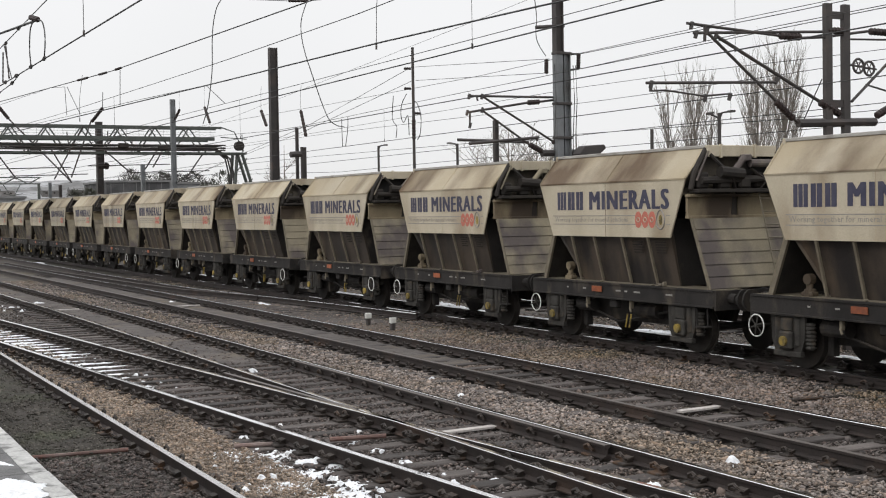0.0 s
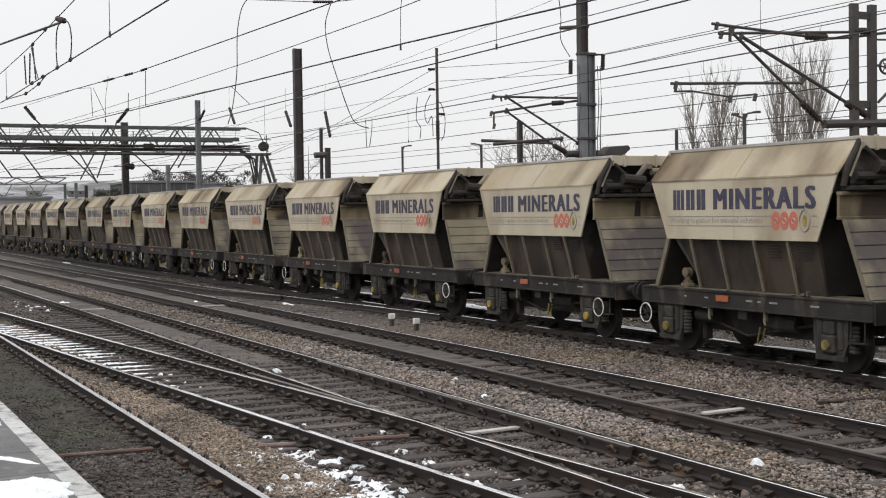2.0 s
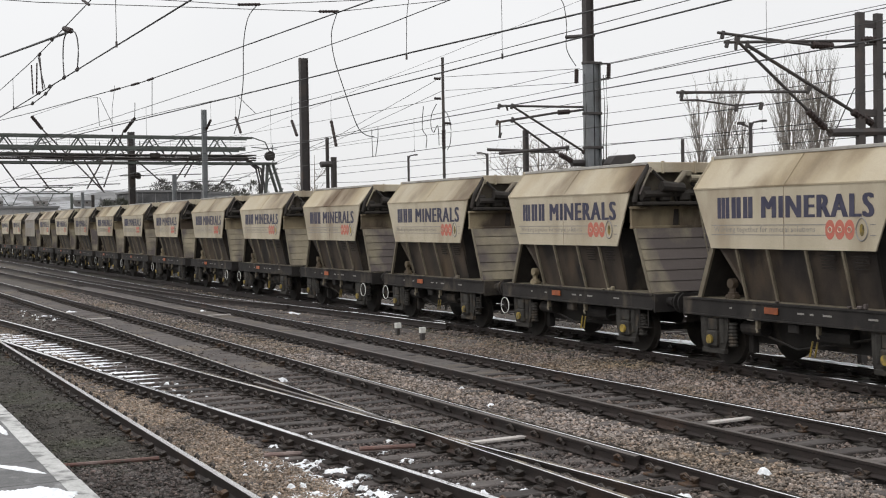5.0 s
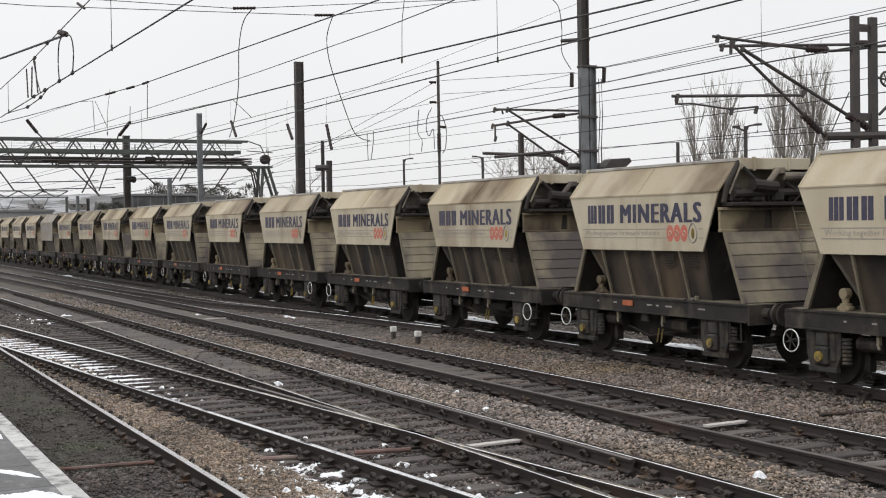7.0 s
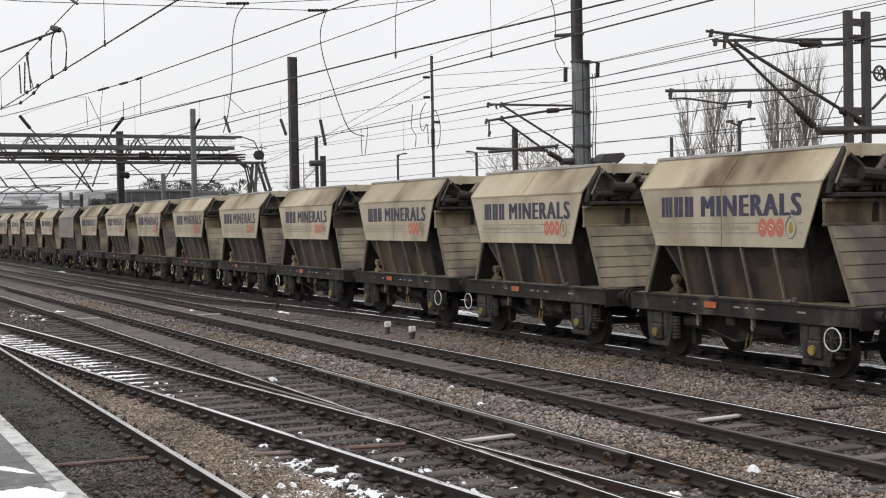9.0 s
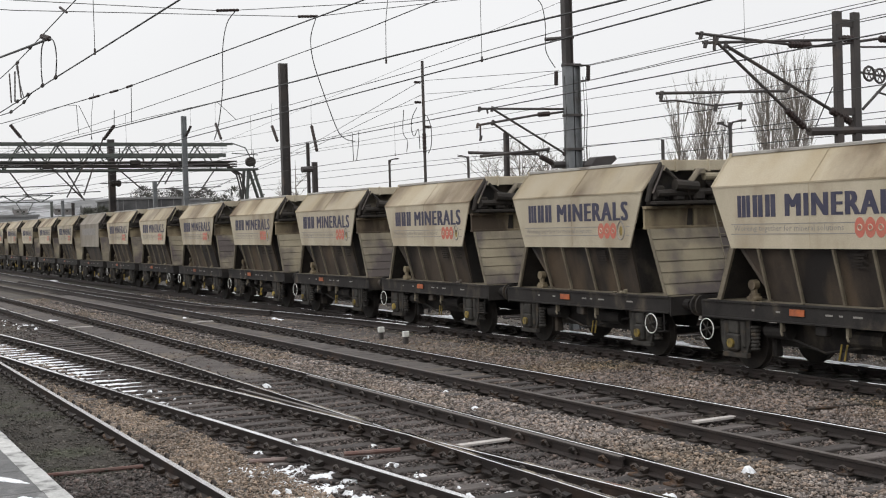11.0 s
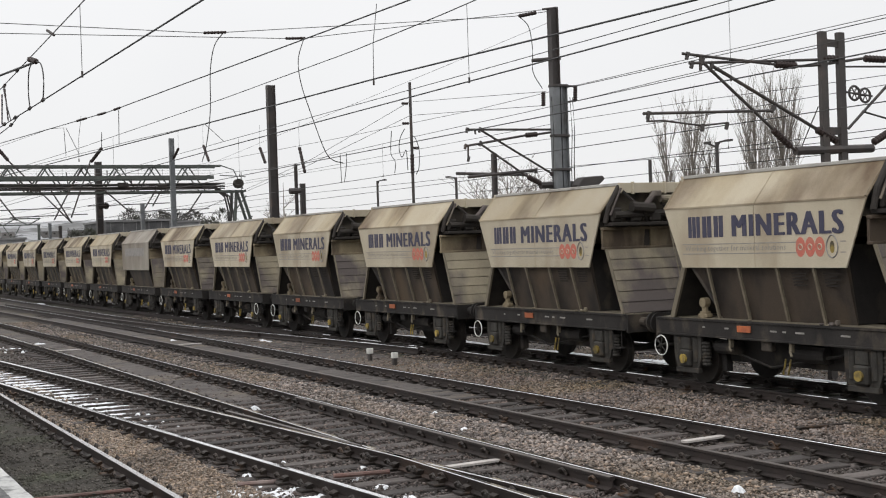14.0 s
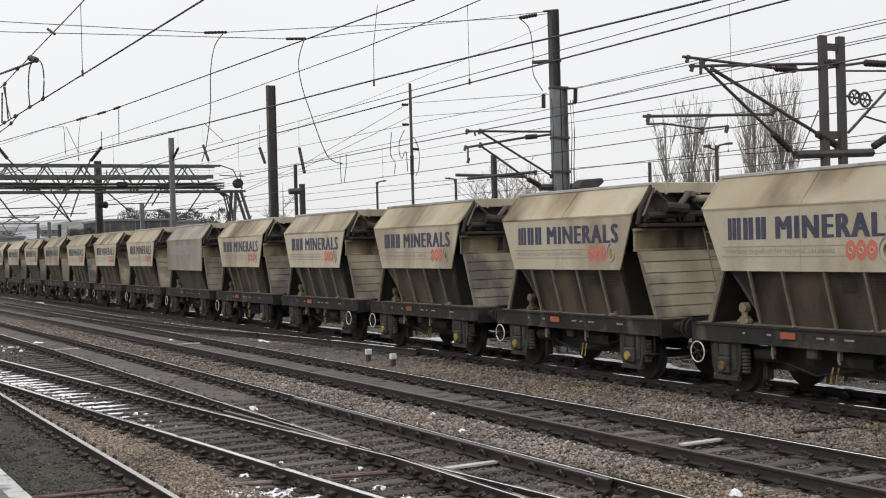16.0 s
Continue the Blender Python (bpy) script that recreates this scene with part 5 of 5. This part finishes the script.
def jumper(pts, r=0.012):
    p = [Vector(q) for q in pts]
    fine = []
    for i in range(len(p) - 1):
        p0, p1, p2, p3 = p[max(0, i - 1)], p[i], p[i + 1], p[min(len(p) - 1, i + 2)]
        for k in range(5):
            u = k / 5
            fine.append(0.5 * ((2 * p1) + (p2 - p0) * u + (2 * p0 - 5 * p1 + 4 * p2 - p3) * u * u + (3 * p1 - p0 - 3 * p2 + p3) * u ** 3))
    fine.append(p[-1])
    thing("jumper_cable", tube(B(), fine, r, 5), WIRE, JUMP, "cable", "jumper cables")


jumper([(-28.6, 9.35, 7.82), (-28.6, 9.12, 7.5), (-28.6, 9.0, 6.9), (-28.6, 8.97, 6.0), (-28.6, 8.85, 5.2), (-28.6, 8.73, 4.8)])
jumper([(-28.6, 11.34, 7.74), (-28.6, 11.19, 7.26), (-28.6, 11.23, 6.72), (-28.6, 11.44, 6.04), (-28.6, 11.79, 5.09), (-28.6, 12.01, 4.84), (-28.6, 12.26, 4.78)])
jumper([(-28.6, 17.42, 8.61), (-28.6, 17.7, 8.37), (-28.6, 17.8, 7.78), (-28.6, 17.79, 7.18), (-28.6, 18.07, 6.74)])
jumper([(-17.6, 3.1, 5.35), (-17.95, 3.1, 5.28), (-18.06, 3.1, 5.03), (-17.99, 3.1, 4.76)], 0.009)
jumper([(-17.6, 3.1, 5.35), (-17.1, 3.1, 5.25), (-16.92, 3.1, 5.03), (-17.02, 3.1, 4.76)], 0.009)
jumper([(-26, 3.1, 5.95), (-20.46, 3.1, 5.54), (-17.6, 3.1, 5.33)], 0.018)
jumper([(-20.23, 3.1, 5.34), (-19.9, 3.1, 5.0), (-19.6, 3.1, 4.76)], 0.008)
jumper([(-38.91, 18.5, 6.59), (-39.02, 18.5, 5.85), (-38.69, 18.5, 5.54), (-38.76, 18.5, 5.17)], 0.014)
jumper([(-37.9, 18.5, 6.57), (-38.27, 18.5, 6.27), (-38.35, 18.5, 5.89), (-38.15, 18.5, 5.65), (-37.83, 18.5, 5.85), (-37.75, 18.5, 5.2)], 0.014)
jumper([(-37.4, 18.5, 6.3), (-37.13, 18.5, 6.2), (-36.87, 18.5, 5.77), (-36.92, 18.5, 5.23), (-37.14, 18.5, 5.02)], 0.014)
jumper([(-37.17, 15.85, 5.65), (-37.17, 15.85, 5.35), (-37.13, 15.85, 4.77)], 0.012)
jumper([(-36.68, 15.85, 5.66), (-36.7, 15.85, 5.31), (-36.9, 15.85, 4.77)], 0.012)


def string_insulator(pts, r, label="dark ribbed insulator in the overhead wires"):
    thing("insulator", ribbed(B(), r, pts, 7), INSUL, label, "insulator", "insulators in the wires")


string_insulator([(-28.6, 8.87, 7.79), (-28.6, 9.42, 7.83)], 0.036)
string_insulator([(-28.6, 10.88, 7.75), (-28.6, 11.39, 7.78)], 0.036)
string_insulator([(-17.9, 3.1, 5.42), (-17.4, 3.1, 5.32)], 0.04)
for xa, xb in ((-30.2, -29.5), (-28.75, -28.25)):
    string_insulator([(x, 5.49 + (x + 36.7) * 0.1161, 5.9 - (x + 36.7) * 0.0046) for x in (xa, xb)], 0.028, "slim dark insulator in the crossover wire")
string_insulator([(-27.65, 6.523, 5.861), (-27.25, 6.55, 5.862)], 0.028, "slim dark insulator in the crossover wire")
for q in ([(-20.90, 3.1, 5.27), (-20.80, 3.1, 4.80)], [(-20.07, 3.1, 5.30), (-19.84, 3.1, 4.78)], [(-20.34, 3.1, 5.24), (-20.44, 3.1, 4.78)]):
    string_insulator(q, 0.012, "slim dark insulator in the platform track wires")
wire([(-23.2, 3.1, 4.76), (-20.86, 3.1, 4.66), (-19.59, 3.1, 4.69), (-18.9, 3.1, 4.76)], 0.008, "short auxiliary wire clipped to the contact wire")
for q in ((-20.86, 4.66), (-19.59, 4.69), (-19.22, 4.76), (-20.2, 4.76), (-18.0, 4.76), (-17.02, 4.76), (-20.07, 5.33), (-18.9, 5.40)):
    thing("wire_clamp", tube(B(), [(q[0] - 0.035, 3.1, q[1]), (q[0] + 0.035, 3.1, q[1] + 0.01)], 0.026, 6), MAST, "dark clamp on the platform track wires", "clamp", "wire clamps")
string_insulator([(-77.0, 11.36, 9.15), (-77.0, 11.94, 8.40)], 0.11, "dark insulator at the head of a gantry arm")
wire([(-77.0, 11.36, 9.15), (-60, 11.2, 8.6), (-56.4, 11.1, 8.3)], 0.01)
string_insulator([(-16.58, 3.1, 5.60), (-16.12, 3.1, 5.46)], 0.018, "slim dark insulator in the platform track wires")
for q in ([(-47.5, 18.5, 6.76), (-46.99, 18.5, 5.71)], [(-52.17, 18.5, 7.13), (-51.53, 18.5, 6.42)], [(-59.99, 18.4, 7.89), (-59.18, 18.4, 7.06)], [(-64.3, 18.4, 8.09), (-65.21, 18.4, 7.66)], [(-51.16, 11.1, 6.45), (-49.29, 11.1, 6.83)]):
    string_insulator(q, 0.07)
    if q[0][2] > q[1][2]:
        jumper([q[0], (q[0][0], q[0][1], q[0][2] + 0.7), (q[0][0] + 0.1, q[0][1], q[0][2] + 1.0)], 0.006)
wire([(-75, 11.1, 7.5), (-58.9, 11.1, 7.07), (-43.7, 11.1, 6.68), (-36, 11.1, 6.45), (-34.3, 11.1, 5.80)], 0.010)
for q in ([(-56.36, 11.1, 8.3), (-56.09, 11.1, 7.05)], [(-55.88, 11.1, 8.25), (-53.44, 11.1, 6.94)], [(-46.35, 11.1, 7.98), (-46.47, 11.1, 6.72)], [(-49.19, 11.1, 7.43), (-49.29, 11.1, 6.83)]):
    jumper([q[0], (Vector(q[0]) + Vector(q[1])) / 2, q[1]], 0.014)

# ------------------------------------------------------------ signal gantry


def gantry():
    """Lattice gantry across the tracks: walkway below, mesh guard above, a trestle leg at its end."""
    y0, y1, zt, zb = -2.0, 24.7, 8.14, 6.42
    g = thing("signal_gantry", None, None, "green-grey lattice steel gantry spanning the tracks", "gantry", at=pose(-77.7, 0, 0))
    for dx in (-0.6, 0.6):
        part("chord", box(B(), dx - 0.07, dx + 0.07, y0, y1, zt - 0.14, zt), GREENST, g)
        part("chord", box(B(), dx - 0.07, dx + 0.07, y0, y1 + 1.6, zb, zb + 0.13), GREENST, g)
        y = 1.42
        while y < y1 - 1.0:
            for a, b in ((y - 1.05, y), (y, y + 1.05)):
                za, zz = (zb + 0.1, zt - 0.1) if b == y else (zt - 0.1, zb + 0.1)
                part("lattice_bar", tube(B(), [(dx, a, za), (dx, b, zz)], 0.045, 5), GREENST, g)
            y += 2.12
    part("guard_beam", box(B(), 0.62, 0.78, y0, y1 - 0.5, 7.26, 7.48), GREENST, g, "heavy dark guard beam along the gantry")
    part("guard_beam", box(B(), -0.76, -0.62, y0, y1 - 0.5, 7.26, 7.44), GREENST, g)
    part("walkway", box(B(), -0.75, 0.75, y0, y1, zb + 0.50, zb + 0.58), GREENST, g)
    for z, dx, r in ((6.98, 0.74, 0.05), (6.80, 0.72, 0.06), (6.66, 0.70, 0.05), (6.88, -0.7, 0.05)):
        part("cable", tube(B(), [(dx, y0, z), (dx, 10, z + 0.03), (dx, 18, z - 0.03), (dx, y1 + 0.2, z)], r, 6), MAST, g, "dark cable along the walkway")
    for y in np.arange(-1.5, y1 - 0.5, 0.75):
        part("mesh_wire", tube(B(), [(0.66, float(y), 7.46), (0.66, float(y), zt - 0.1)], 0.008, 4), GALV, g)
    for z in (7.62, 7.78, 7.92):
        part("mesh_wire", tube(B(), [(0.66, y0, z), (0.66, y1 - 0.4, z)], 0.008, 4), GALV, g)
    for y, h, tilt in ((12.5, 0.5, 0.1), (15.3, 0.8, -0.1), (17.6, 0.9, 0.0), (19.0, 0.5, 0.1), (21.4, 0.45, -0.05)):
        part("bracket", tube(B(), [(0.75, y, 6.9), (0.75, y + tilt, 6.9 + h)], 0.035, 5), MAST, g)
    for y, z in ((18.5, 6.92), (13.4, 6.7), (20.9, 6.8)):
        part("junction_box", box(B(), 0.72, 0.92, y - 0.3, y + 0.3, z - 0.14, z + 0.14, 0.03), DARK, g)
    for k in range(3):
        part("cable", tube(B(), [(0.3 * k - 0.3, y0, zb + 0.3), (0.3 * k - 0.3, 24.5, zb + 0.32), (0.3 * k - 0.3, 25.2 + 0.06 * k, zb - 0.25), (0.3 * k - 0.3, 25.42 + 0.06 * k, 5.2), (0.3 * k - 0.3, 25.42 + 0.06 * k, -0.2)], 0.055, 6), MAST, g, "dark cable curving down the leg")
    for ya, za, yb, zz in ((11.94, 8.4, 15.45, 4.69), (14.25, 6.73, 15.41, 4.72), (16.68, 8.44, 15.42, 5.0), (16.17, 8.06, 14.43, 4.89), (17.15, 6.85, 18.99, 5.21), (20.59, 6.66, 19.75, 5.38), (20.9, 6.6, 20.3, 5.6), (23.45, 6.45, 22.44, 5.05), (11.2, 6.45, 12.3, 4.9), (9.6, 6.45, 10.6, 5.0)):
        part("registration_arm", tube(B(), [(0.7, ya, za), (0.7, yb, zz)], 0.045, 5), MAST, g)
    for ya, yb, zz in ((10.5, 15.5, 5.5), (12.0, 16.5, 5.1), (16.5, 21.5, 5.7), (19.0, 24.0, 5.3)):
        part("registration_arm", tube(B(), [(0.2, ya, zz), (0.2, yb, zz + 0.12)], 0.03, 5), MAST, g)
    bm = B()
    for qa, qb in ((25.75, 25.55), (26.05, 26.75)):
        for dx in (-0.45, 0.45):
            tube(bm, [(dx, qa, zb + 0.1), (dx, qb + (qb - qa) * 2.0, -0.24)], 0.10, 6)
    for z in (1.2, 2.6, 4.0, 5.3):
        k = (6.5 - z) / 1.8
        tube(bm, [(0.45, 25.75 - 0.15 * k, z), (0.45, 26.05 + 0.5 * k, z + 0.9)], 0.04, 5)
    tube(bm, [(0.4, 24.7, zt), (0.4, 25.6, zt - 0.3), (0.4, 26.2, zb + 0.2)], 0.04, 5)
    tube(bm, [(0.4, 24.7, 7.5), (0.4, 26.4, 7.4)], 0.03, 5)
    tube(bm, [(0.4, 26.1, zb), (0.4, 26.1, 7.7)], 0.03, 5)
    part("leg", bm, GREENST, g)
    bm = B()
    tube(bm, [(0.5, 25.8, 6.95), (0.9, 25.8, 6.95)], 0.3, 12)
    part("lamp_head", bm, DARK, g)
    for y, z in ((17.5, 5.7),):
        part("lamp_head", ribbed(B(), 0.2, [(0, y - 0.3, z), (0, y + 0.3, z)], 2), DARK, g, "dark round lamp hung below the gantry")
        part("hanger", tube(B(), [(0, y, z), (0, y, zb + 0.05)], 0.03, 5), DARK, g)


gantry()


def far_gantry():
    g = thing("far_gantry", None, None, "slim lattice gantry over the tracks in the distance", "gantry", at=pose(-165, 0, 0))
    for z in (6.75, 7.55):
        part("chord", box(B(), -0.1, 0.1, 2, 29.2, z, z + 0.14), GREENST, g)
    for k in range(18):
        y = 2.2 + 1.5 * k
        a, b = (6.8, 7.6) if k % 2 else (7.6, 6.8)
        part("brace", tube(B(), [(0, y, a), (0, y + 1.5, b)], 0.07, 5), GREENST, g)
    for y in (2.2, 29.0):
        part("leg", box(B(), -0.15, 0.15, y - 0.15, y + 0.15, -0.24, 6.75), GREENST, g)
    for k in range(9):
        y, d = 10 + 2.1 * k, 0.9 if k % 2 else -0.8
        part("registration_arm", tube(B(), [(0, y, 6.8), (0, y + d, 5.3)], 0.05, 5), GREENST, g)
        part("registration_arm", tube(B(), [(0, y + d, 5.35), (0, y + 2.6 * d, 5.6)], 0.04, 5), GREENST, g)


far_gantry()
# ------------------------------------------------------------ beyond the railway


def street_lamp(x, y, h, arm, label, twin=False):
    bm = tube(B(), [(0, 0, -0.2), (0, 0, h)], 0.09, 8)
    p = thing("street_lamp", bm, MAST, label, "street lamp", "street lamps", at=pose(x, y, 0))
    if arm:
        a = B()
        tube(a, [(0, 0, h - 0.3), (0.1 * arm, 0.1 * arm, h), (0.35 * arm, 0.35 * arm, h + 0.05)], 0.05, 6)
        box(a, 0.4 * arm - 0.15, 0.4 * arm + 0.2, 0.4 * arm - 0.10, 0.4 * arm + 0.10, h, h + 0.1)
        part("arm", a, MAST, p)
        if twin:
            b = B()
            tube(b, [(0, 0, h - 0.25), (-0.3, -0.3, h - 0.05)], 0.05, 6)
            box(b, -0.5, -0.15, -0.4, -0.2, h - 0.08, h + 0.04)
            part("arm", b, MAST, p)


street_lamp(-47.9, 40, 7.15, 1, "dark lamp column with two short arms", True)
street_lamp(-53.2, 40, 6.7, 0, "plain dark post beyond the sidings")
street_lamp(-74.4, 40, 7.1, -1, "pale lamp column with a curved arm")
street_lamp(-86.9, 40, 7.6, 1, "pale lamp column with a curved arm")


def twigs(name, x, y, h, spread, limbs, seed, label, upright=0.85):
    """A bare winter tree: a tapered trunk, limbs that fork twice, and fine shoots at their ends."""
    rnd = random.Random(seed)
    t = new(name, finish(tube(B(), [(0, 0, -0.3), (0.05, 0, h * 0.4), (0, 0.05, h * 0.95)], 0.17, 6, 0.015), name, BARK))
    t.matrix_world = pose(x, y, 0)
    tagged(t, label, "tree", "bare trees")
    verts, faces = [], []

    def shoot(p, q, r0, r1):
        d = (q - p).normalized()
        a = d.orthogonal().normalized()
        b = d.cross(a)
        i = len(verts)
        for c, r in ((p, r0), (q, r1)):
            for w in (0, 2.094, 4.189):
                verts.append(tuple(c + r * (math.cos(w) * a + math.sin(w) * b)))
        faces.extend([(i, i + 1, i + 4, i + 3), (i + 1, i + 2, i + 5, i + 4), (i + 2, i, i + 3, i + 5)])

    def grow(p, d, ln, r, depth):
        pts = [p]
        for k in range(3):
            bend = Vector((rnd.uniform(-1, 1), rnd.uniform(-1, 1), 0.35 + 0.5 * upright)) * (0.09 if upright > 0.9 else 0.18)
            d = (d + bend).normalized()
            pts.append(pts[-1] + d * ln / 3)
        for k in range(3):
            shoot(pts[k], pts[k + 1], r * (1 - 0.28 * k), r * (0.72 - 0.28 * k))
        if depth:
            for k in range(rnd.randint(4, 6)):
                f = rnd.uniform(0.15, 1.0) * 2.99
                i = int(f)
                q = pts[i].lerp(pts[i + 1], f - i)
                a = rnd.uniform(0, 2 * math.pi)
                out = 0.26 if upright > 0.9 else (1.15 - upright) * 1.3
                e = (d + Vector((math.cos(a), math.sin(a), 0)) * out).normalized()
                grow(q, e, ln * rnd.uniform(0.3, 0.6), r * 0.58, depth - 1)

    for k in range(limbs):
        z0 = h * rnd.uniform(0.06, 0.70)
        a = rnd.uniform(0, 2 * math.pi)
        d = Vector((math.cos(a), math.sin(a), 4.2 if upright > 0.9 else 0.8)).normalized()
        reach = spread / max(0.1, math.hypot(d.x, d.y))
        ln = min(h * 0.97 - z0, reach * rnd.uniform(0.75, 1.2)) * (1.1 - 0.35 * z0 / h)
        grow(Vector((0, 0, z0)), d, ln, 0.048, 2)
    me = bpy.data.meshes.new("crown")
    me.from_pydata(verts, [], faces)
    me.materials.append(BARK)
    part("crown", me, None, t, "dense upright bare twigs")


def at(dx, dy, d):
    return dx * d, dy * d


for seed, (dx, dy, d, h, sp, n) in enumerate([(-0.792, 0.611, 110, 13.4, 0.8, 28), (-0.7795, 0.626, 110, 14.0, 1.15, 36), (-0.7715, 0.636, 112, 11.5, 0.8, 18), (-0.749, 0.6625, 108, 14.3, 1.4, 38), (-0.7355, 0.6775, 110, 15.6, 1.5, 44)]):
    x, y = at(dx, dy, d)
    twigs("poplar_tree", x, y, h, sp, n, seed, "tall narrow bare poplar tree in winter", 0.97)
for seed, (dx, dy, d, h, sp, n) in enumerate([(-0.861, 0.508, 100, 9.6, 3.4, 26), (-0.85, 0.527, 105, 9.4, 3.0, 24), (-0.833, 0.553, 100, 9.2, 2.6, 20), (-0.937, 0.35, 120, 9.5, 2.0, 18)]):
    x, y = at(dx, dy, d)
    twigs("bare_tree", x, y, h, sp, n, seed + 30, "spreading bare tree in winter behind the sidings", 0.5)


def shed(x0, x1, y0, y1, h, mat, label):
    s = thing("warehouse", box(B(), x0, x1, y0, y1, -0.24, h - 0.5), mat, label, "building", "sheds beyond the railway")
    r = B()
    box(r, x0 - 0.3, x1 + 0.3, y0 - 0.3, y1 + 0.3, h - 0.498, h)
    part("roof", r, ROOFG, s, "dull flat roof edge")
    for k in range(int((x1 - x0) / 6)):
        part("panel_joint", box(B(), x0 + 1 + 6 * k, x0 + 1.12 + 6 * k, y0 - 0.04, y0 - 0.002, -0.2, h - 0.6), ROOFG, s)
    for k in range(int((y1 - y0) / 3)):
        part("panel_joint", box(B(), x1 + 0.002, x1 + 0.04, y0 + 1 + 3 * k, y0 + 1.12 + 3 * k, -0.2, h - 0.6), ROOFG, s)


shed(-155, -97, 100, 114, 9.15, SHED, "long low grey shed beyond the tracks")
shed(-324, -300, 68, 83, 10.9, DARKSHED, "dark flat-roofed shed far beyond the tracks")
shed(-330, -306, 83.4, 92, 10.6, SHED, "grey panelled shed beside a darker one")
shed(-330, -302, 30, 50, 7.4, SHED, "low pale shed far beyond the tracks")
shed(-300, -280, 50.6, 58, 6.6, ROOFG, "low grey shed far beyond the tracks")


def far_hill():
    """A snow-streaked rise, pale with painted haze, with rows of small houses on it."""
    def height(y, u):
        return (27.5 + 3 * noise.noise((y * 0.012, 0, 3)) + 1.2 * noise.noise((y * 0.06, 1, 0))) * math.sin(min(1.0, u) * math.pi / 2) - 0.3
    bm = B()
    ys = list(np.arange(20, 245, 5.0))
    us = [0, 0.15, 0.3, 0.45, 0.6, 0.75, 0.9, 1.0, 1.3]
    grid = [[bm.verts.new((-780 - 120 * u, y, height(y, u))) for y in ys] for u in us]
    for a, b in zip(grid, grid[1:]):
        for j in range(len(ys) - 1):
            bm.faces.new((a[j], a[j + 1], b[j + 1], b[j]))
    thing("far_hill", bm, HILLM, "snow-streaked far hillside with haze mixed into its pale colour", "hill", kind="structure")
    rnd = random.Random(8)
    for u, step in ((0.24, 26), (0.42, 22)):
        y = 70.0
        while y < 205:
            x, z = -780 - 120 * u, height(y, u)
            w, h = rnd.uniform(6, 11), rnd.uniform(2.0, 3.0)
            hs = thing("house", box(B(), -5, 5, -w / 2, w / 2, -3.0, h), FARWALL, "small pale house on the far hillside", "house", "far houses", at=pose(x, y, z))
            part("roof", slab(B(), [(5.4, -w / 2 - 0.3, h), (0, -w / 2 - 0.3, h + 2.2), (-5.4, -w / 2 - 0.3, h)], (0, w + 0.6, 0)), ROOFG if rnd.random() < 0.7 else SHED, hs)
            for q in (-0.27, 0.2):
                part("window", box(B(), 5.004, 5.06, q * w - 0.6, q * w + 0.6, 0.6, 1.6), DARK, hs)
            y += step * rnd.uniform(0.75, 1.4)


far_hill()


def far_wood(x, y, length, h, seed, turn):
    """A distant line of bare trees: thousands of thin upright twig blades in uneven crowns."""
    rng = np.random.default_rng(seed)
    n_trees = int(length / 1.7)
    v, f = [], []
    for k in range(n_trees):
        cx, cy = -length / 2 + length * k / n_trees + rng.uniform(-2, 2), rng.uniform(-5, 5)
        hh = h * rng.uniform(0.7, 1.0)
        r = hh * rng.uniform(0.28, 0.42)
        for j in range(1000):
            a, q, z = rng.uniform(0, 2 * math.pi), math.sqrt(rng.uniform(0, 1)), rng.uniform(0.05, 1)
            w = r * math.sqrt(max(0.02, 1 - (2 * z - 0.95) ** 2)) * q
            p = np.array((cx + w * math.cos(a), cy + w * math.sin(a), hh * z))
            d = np.array((math.cos(a) * 0.6, math.sin(a) * 0.6, rng.uniform(0.3, 1.2))) * rng.uniform(0.4, 1.0)
            e = np.array((rng.normal(), rng.normal(), 0.3 * rng.normal())) * 0.11
            i = len(v)
            v += [tuple(p - e), tuple(p + e), tuple(p + d)]
            f.append((i, i + 1, i + 2))
    me = bpy.data.meshes.new("far_wood")
    me.from_pydata(v, [], f)
    me.materials.append(FARTREE)
    o = new("far_wood", me)
    o.matrix_world = pose(x, y, 0, 0, 0, turn)
    tagged(o, "distant grey-brown winter wood on the horizon", "trees", kind="stuff")


far_wood(-340, 83, 9, 15.2, 1, 88)
far_wood(-342, 93, 9, 14.4, 2, 88)
far_wood(-345, 103, 16, 14.8, 3, 86)
far_wood(-322, 118, 52, 10.4, 4, 84)
far_wood(-250, 53, 7, 8.6, 5, 80)
far_wood(-420, 185, 120, 13, 6, 65)

# ------------------------------------------------------------ what moves


def travelled(t):
    """How far the train has come at t seconds: it slows gently after the first seconds."""
    ts = [0, 2, 4, 6.5, 8.5, 10, 11, 12, 13, 14, 15, 16]
    lag = [0, 0, 0.03, 0.30, 0.63, 1.10, 1.53, 2.15, 2.90, 3.78, 4.78, 5.85]
    return 5.111 * t - float(np.interp(t, ts, lag))


def motions():
    stops = [0, 2, 4, 6.5, 8.5, 10, 11, 12, 13, 14, 15, 16]
    ticks = [0.1 * k for k in range(161)]
    turned = [math.degrees(travelled(t) / 0.46) for t in ticks]
    for o, x in WAGONS:
        walk(o, [(t, pose(x + travelled(t), 15.85, 0)) for t in stops])
        for w in [c for c in o.children if c.name.startswith("wheelset")]:
            wx = w.location.x
            walk(w, [(t, pose(wx, 0, 0.46, 0, a, 0)) for t, a in zip(ticks, turned)])


motions()
